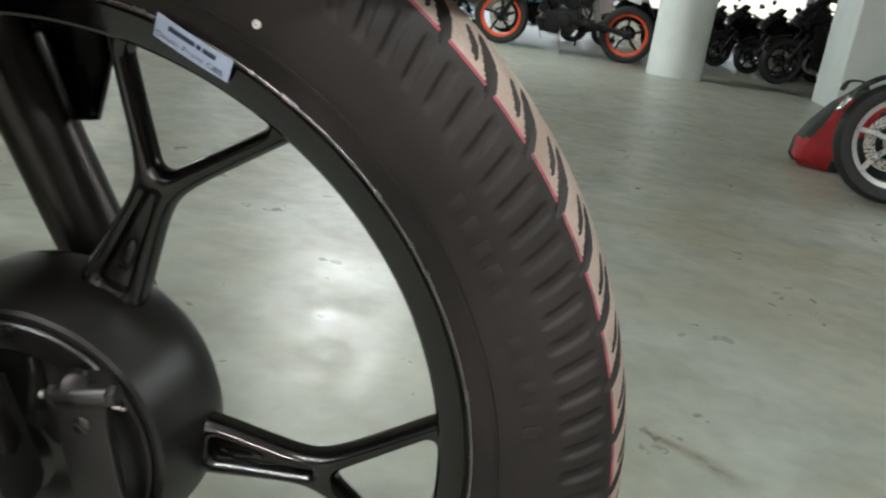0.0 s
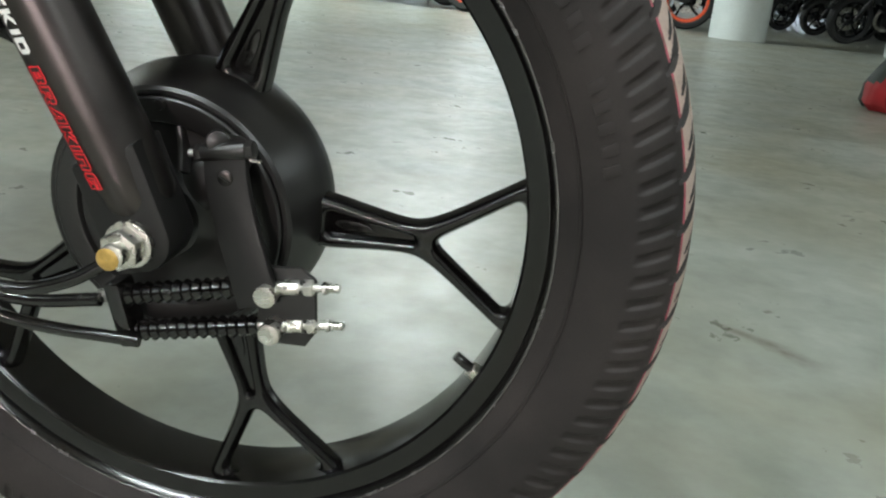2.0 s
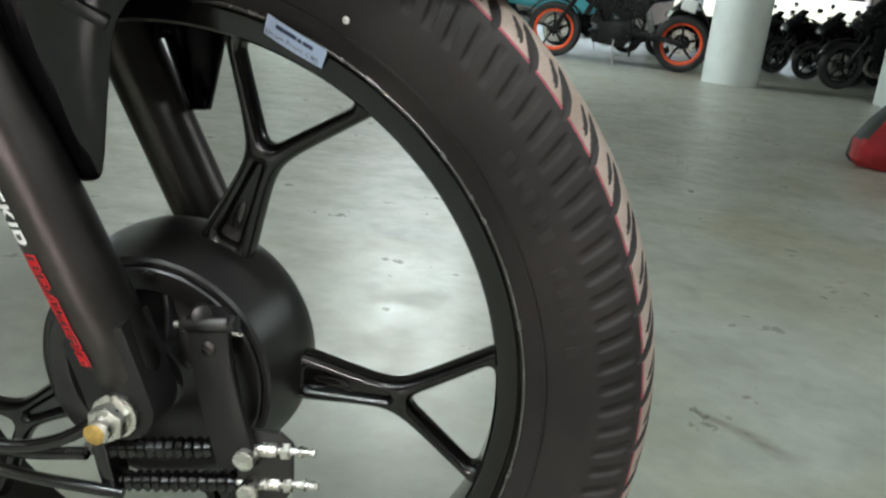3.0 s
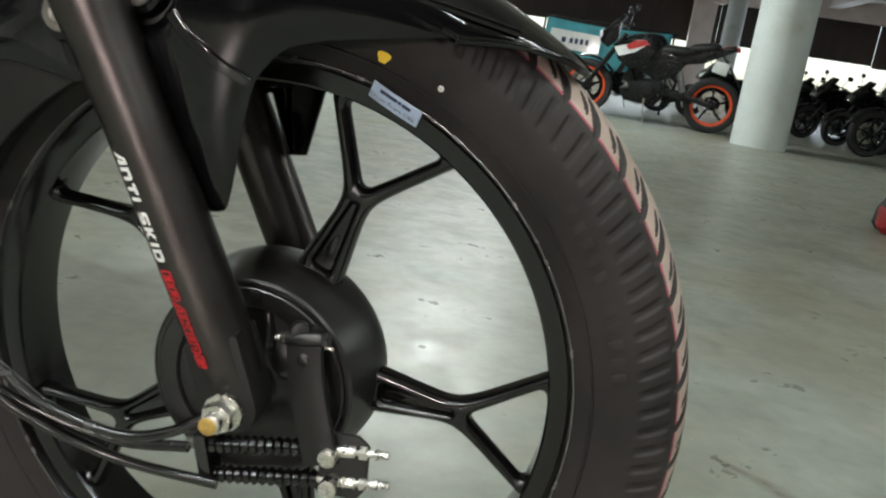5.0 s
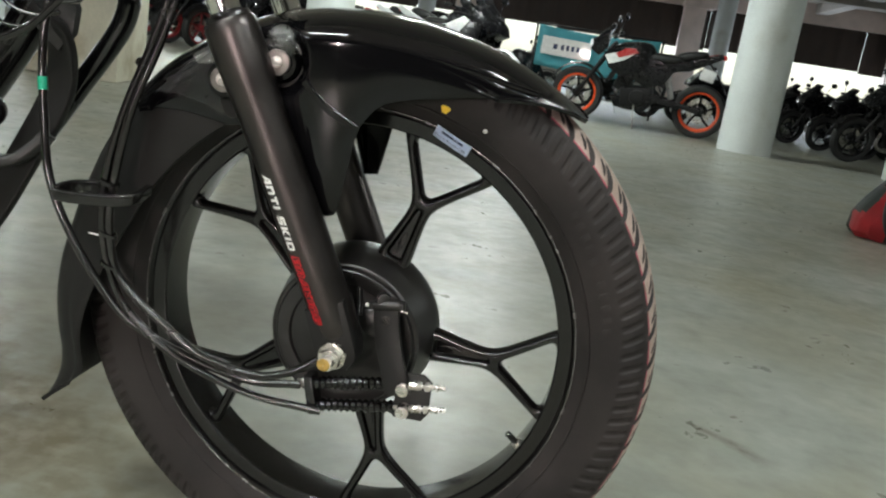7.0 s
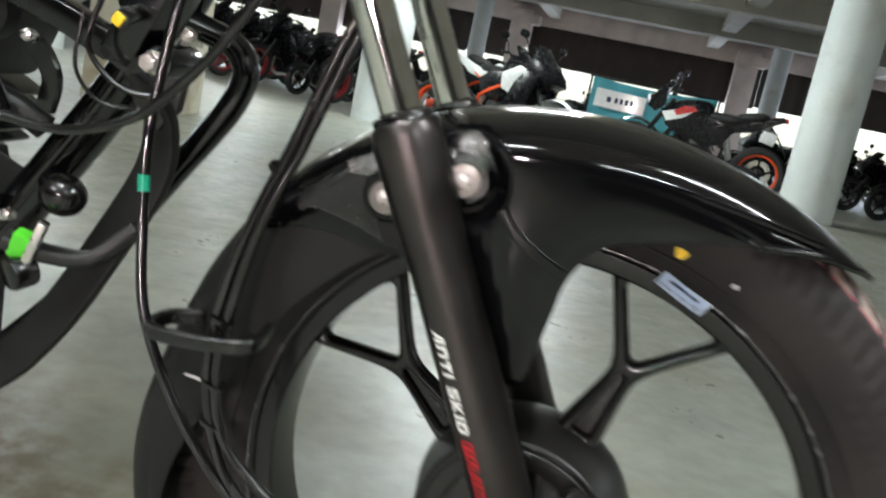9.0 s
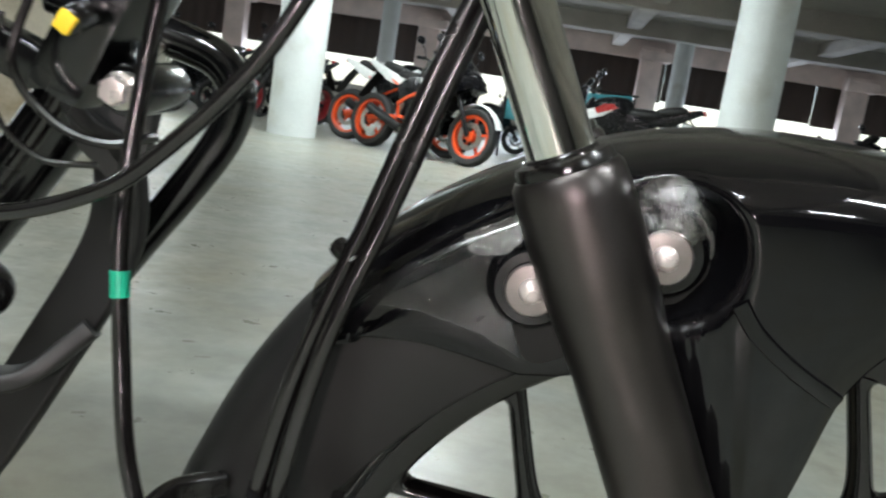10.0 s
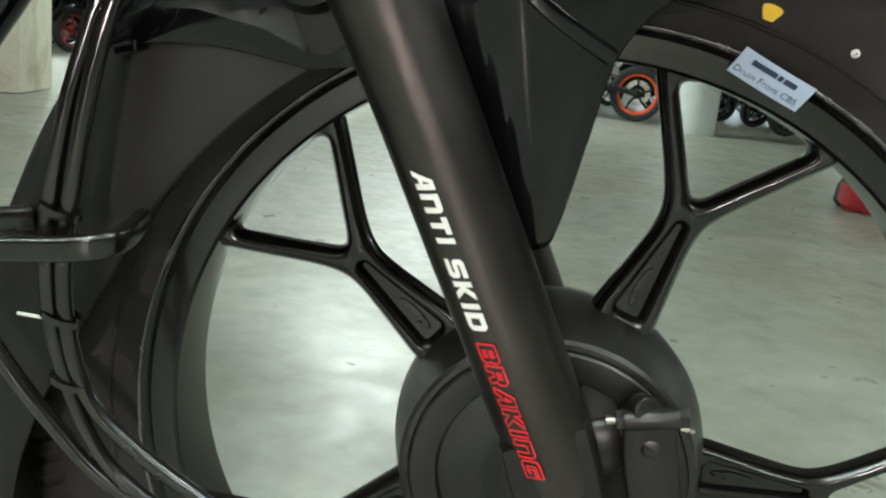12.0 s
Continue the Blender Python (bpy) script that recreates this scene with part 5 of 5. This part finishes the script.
    if style == "naked":
        part("plate_cover", box(0.16, 0.20, 0.13, pose(-0.70, 0, 0.70, 0, -12, 0), 0.02), M_BIKE_WHITE, t, "white plastic cover under the tail")
    part("tail_lamp", box(0.04, 0.10, 0.05, pose(-0.835, 0, 0.90, 0, 20, 0), 0.01), M_BIKE_RED, t)
    b = sweep([(-0.66, 0, 0.86), (-0.80, 0, 0.70), (-0.92, 0, 0.52)], rounded(0.07, 0.006, 0.004, 1), 4, up=(0.6, 0, 0.5))
    part("rear_mudguard", b, M_MATTE, t)
    for y in (-0.085, 0.085):
        b = sweep([(-0.20, y, 0.36), (-0.45, y, 0.34), (-WB / 2, y, r)], rounded(0.018, 0.026, 0.006, 2), 3, up=(0, 0, 1))
        part("swingarm_leg", b, frame_mat if style == "sport" else M_ENGINE, t)
    part("shock", rod((-0.26, 0.0, 0.68), (-0.36, 0.0, 0.38), 0.035, 14, 0.005), M_SILVER, t)
    b = sweep([(0.24, -0.10, 0.44), (0.26, -0.11, 0.26), (0.10, -0.13, 0.18), (-0.15, -0.15, 0.24)], circle(0.022, 10), 4)
    part("exhaust_pipe", b, M_STEEL, t)
    part("silencer", rod((-0.15, -0.155, 0.24), (-0.62, -0.175, 0.42), 0.048, 18, 0.012), M_ENGINE if style != "commuter" else M_CHROME, t)
    b = sweep([(0.32, -0.36, 0.98), (0.34, -0.24, 1.00), (0.33, -0.06, 0.96), (0.33, 0.06, 0.96), (0.34, 0.24, 1.00), (0.32, 0.36, 0.98)], circle(0.012, 8), 4)
    bar = part("handlebar", b, M_BIKE_BLACK, t)
    for y in (-1, 1):
        part("grip", rod((0.32, y * 0.37, 0.98), (0.335, y * 0.26, 0.995), 0.018, 12, 0.003), M_SEAT, bar)
    for y in (-1, 1):
        mir = part("mirror", ellipsoid(0.022, 0.062, 0.040, pose(0.30, y * 0.34, 1.17, 0, 0, 8 * y)), M_BIKE_BLACK, t)
        part("mirror_stem", sweep([(0.335, y * 0.24, 1.0), (0.33, y * 0.28, 1.08), (0.30, y * 0.33, 1.15)], circle(0.006, 6), 3), M_BIKE_BLACK, mir)
    if style == "sport":
        b = plate([(0.66, 0.76), (0.62, 0.86), (0.46, 1.00), (0.30, 1.02), (0.24, 0.82), (0.42, 0.66)], -0.14, 0.14, 0.05)
        part("nose_fairing", b, body, t)
        for y in (-1, 1):
            out = [(0.52, 0.80), (0.44, 0.50), (0.28, 0.30), (0.02, 0.26), (-0.06, 0.32), (0.16, 0.52), (0.22, 0.70), (0.34, 0.84)]
            part("side_fairing", plate(out, y * 0.185, y * 0.205, 0.008), M_BIKE_BLACK, t)
        part("screen", plate([(0.52, 0.95), (0.34, 1.13), (0.30, 1.12), (0.38, 0.98)], -0.09, 0.09, 0.02), M_BIKE_BLACK, t)
    if style == "naked":
        part("belly_pan", plate([(0.30, 0.34), (0.24, 0.22), (-0.10, 0.20), (-0.16, 0.30), (0.10, 0.36)], -0.12, 0.12, 0.02), M_BIKE_BLACK, t)
        part("headlamp_cowl", plate([(0.60, 0.80), (0.56, 0.92), (0.46, 1.04), (0.40, 1.02), (0.42, 0.82), (0.50, 0.74)], -0.10, 0.10, 0.03), M_BIKE_BLACK, t)
        part("instrument", box(0.05, 0.13, 0.08, pose(0.40, 0, 1.06, 0, -30, 0), 0.012), M_BIKE_BLACK, t)
        part("tail_stripe", plate([(-0.40, 0.815), (-0.76, 0.920), (-0.74, 0.900), (-0.42, 0.795)], -0.101, -0.098), M_BIKE_RED, t, "red tail stripe")
    lamp = part("headlamp", ellipsoid(0.060, 0.075, 0.075, pose(0.54, 0, 0.86, 0, 10, 0), square=0.9), M_BIKE_BLACK, t)
    part("lens", ellipsoid(0.025, 0.062, 0.062, pose(0.592, 0, 0.85, 0, 10, 0), square=0.9), M_LENS if style != "sport" else M_BIKE_BLACK, lamp)
    part("side_stand", sweep([(0.02, 0.12, 0.28), (0.0, 0.20, 0.12), (-0.03, 0.27, 0.012)], circle(0.011, 8), 3), M_STEEL, t)
    part("footrest", rod((-0.12, -0.26, 0.33), (-0.12, 0.26, 0.33), 0.012, 10, 0.002), M_ENGINE, t)
    b = plate([(-0.06, 0.40), (-0.14, 0.34), (-0.46, 0.29), (-0.50, 0.33), (-0.20, 0.41)], 0.105, 0.13, 0.004)
    part("chain_cover", b, M_BIKE_BLACK, t)
    return t


def parked(rear, front, lean=7.0, size=1.0):
    """The pose of a bike whose wheels touch the floor near these two points."""
    a, b = Vector((*rear, 0)), Vector((*front, 0))
    m = (a + b) / 2
    turn = math.degrees(math.atan2(b.y - a.y, b.x - a.x))
    return pose(m.x, m.y, 0.0, 0, 0, turn) @ pose(0, 0, 0.004, -lean, 0, 0) @ Matrix.Diagonal((size, size, size, 1))


motorcycle("black naked motorcycle with orange wheels and white tank panel", M_BIKE_BLACK, M_BIKE_WHITE, M_ORANGE, M_BIKE_BLACK, "naked", parked((1.35, 9.13), (0.04, 9.30)))
rc = motorcycle("white and orange sports motorcycle with orange wheels", M_BIKE_BLACK, M_BIKE_WHITE, M_ORANGE, M_ORANGE, "sport", parked((-2.00, 8.84), (-0.82, 8.10)))
copy_thing(rc, parked((-2.38, 9.42), (-1.14, 8.86)))
dark = motorcycle("dark faired motorcycle with black wheels", M_BIKE_BLACK, M_BIKE_BLACK, M_BIKE_BLACK, M_BIKE_BLACK, "sport", parked((4.27, 9.80), (3.00, 9.40), 7.0, 0.86))
for rear, front in (((4.20, 11.2), (2.95, 10.75)), ((4.6, 10.7), (3.32, 10.25)), ((3.9, 11.9), (2.7, 11.4)), ((4.9, 12.4), (3.6, 12.0)), ((5.4, 10.4), (4.15, 9.95)), ((5.3, 11.9), (4.05, 11.4)), ((6.6, 11.0), (5.35, 10.6)), ((7.8, 11.7), (6.55, 11.2)), ((9.1, 12.2), (7.8, 11.8)),
                    ((1.15, 12.5), (-0.15, 12.2)), ((2.6, 12.9), (1.3, 12.5)), ((-1.65, 12.2), (-0.35, 12.5)), ((3.3, 13.2), (2.1, 12.8)), ((6.3, 12.9), (5.0, 12.5)), ((7.4, 13.3), (6.1, 12.9)), ((4.1, 14.0), (2.9, 13.6)), ((5.6, 14.3), (4.4, 13.9)), ((8.4, 10.9), (7.15, 10.5))):
    copy_thing(dark, parked(rear, front, 7.0, 0.86))
redw = motorcycle("dark faired motorcycle with dull red wheels", M_BIKE_BLACK, M_BIKE_BLACK, M_REDW, M_BIKE_BLACK, "sport", parked((-3.30, 11.4), (-3.88, 10.15)))
for fx, fy in ((-5.25, 10.6), (-5.95, 11.05), (-6.7, 11.7), (-7.5, 12.4), (-8.3, 13.1), (-9.2, 13.8)):
    copy_thing(redw, parked((fx + 0.57, fy + 1.25), (fx, fy)))
for rear, front in (((-4.0, 11.5), (-4.56, 10.25)), ((-3.2, 12.7), (-4.5, 12.3)), ((-5.0, 13.6), (-6.3, 13.3)), ((-6.8, 15.0), (-8.1, 14.8)), ((-10.0, 15.4), (-11.0, 14.5))):
    copy_thing(dark, parked(rear, front, 7.0, 0.86))
silver = motorcycle("black motorcycle with silver alloy wheels parked in a row", M_BIKE_BLACK, M_BIKE_BLACK, M_SILVER, M_BIKE_BLACK, "commuter", parked((2.61, 2.66), (1.61, 2.76), -6, 0.74))
copy_thing(silver, parked((2.85, 2.02), (1.86, 2.12), -6, 0.74))

# soft bag on the floor by the wheel
outline = [(0.02, 0.0), (-0.005, 0.03), (0.0, 0.10), (0.05, 0.19), (0.12, 0.28), (0.20, 0.35), (0.30, 0.36), (0.38, 0.33), (0.42, 0.20), (0.42, 0.0)]
b = bmesh.new()
rings = []
for k in range(9):
    f = k / 8
    q = 1 - 0.30 * (2 * f - 1) ** 4
    rings.append([b.verts.new((0.20 + (x - 0.20) * q, 0.30 * f, z * q)) for x, z in outline])
for p, q in zip(rings, rings[1:]):
    for k in range(len(outline)):
        b.faces.new((p[k], p[(k + 1) % len(outline)], q[(k + 1) % len(outline)], q[k]))
b.faces.new(rings[0])
b.faces.new(rings[-1])
bmesh.ops.bevel(b, geom=[e for e in b.edges if e.calc_face_angle(0) > 0.7], offset=0.012, segments=2, affect="EDGES")
bmesh.ops.triangulate(b, faces=[f for f in b.faces if len(f.verts) > 4])
bmesh.ops.subdivide_edges(b, edges=b.edges[:], cuts=4, use_grid_fill=True)
for v in b.verts:
    v.co += Vector((0.012, 0.012, 0.010)) * noise.noise(Vector(v.co) * 9)
    v.co.z = max(v.co.z, 0.0)
moved(b, pose(1.495, 3.40, 0.001, 0, 0, -6))
bag = thing("bag", "red and dark green soft bag on the floor", "bag")
main = part("bag_body", b, [M_BAG_RED, M_BAG_DARK], bag)
back = pose(1.495, 3.40, 0.001, 0, 0, -6).inverted()
for f in main.data.polygons:
    c = back @ f.center
    d = c.x - 0.56 * c.z
    f.material_index = 1 if (d < -0.030 and c.z > 0.12) or d > 0.13 or c.z > 0.31 or c.y > 0.16 else 0
part("handle", sweep([(1.62, 3.46, 0.345), (1.65, 3.48, 0.385), (1.73, 3.52, 0.385), (1.76, 3.54, 0.335)], rounded(0.012, 0.004, 0.002, 1), 5, up=(0, 0, 1)), M_BAG_DARK, bag)

# teal banner on a rail behind the bikes
ban = thing("banner", "teal cloth banner with a white printed panel", "banner")
b = bmesh.new()
bmesh.ops.create_grid(b, x_segments=24, y_segments=8, size=0.5, matrix=pose(0.145, 11.4, 0.79, 90) @ Matrix.Diagonal((1.65, 0.54, 1, 1)))
for v in b.verts:
    v.co.y += 0.03 * math.sin(v.co.x * 13) + 0.02 * noise.noise(Vector(v.co) * 5)
    v.co.z += -0.04 * math.sin((v.co.x + 0.68) / 1.65 * math.pi)
shell(part("cloth", b, M_TEAL, ban), 0.004)
b = box(0.68, 0.006, 0.24, pose(-0.27, 11.345, 0.79, 0, 2, 0), 0.0)
part("white_panel", b, M_BIKE_WHITE, ban)
for k, (x, w) in enumerate(((-0.62, 0.07), (-0.52, 0.05), (-0.45, 0.05), (-0.38, 0.05), (-0.31, 0.05))):
    part("print_bar", box(w * 0.8, 0.004, 0.07, pose(x + 0.20, 11.337, 0.79), 0.0), M_INK, ban)
part("rail", rod((-0.74, 11.42, 1.07), (1.04, 11.42, 1.07), 0.015, 10), M_ENGINE, ban)
for x in (-0.71, 1.0):
    part("post", rod((x, 11.42, 0.0), (x, 11.42, 1.07), 0.015, 10), M_ENGINE, ban)
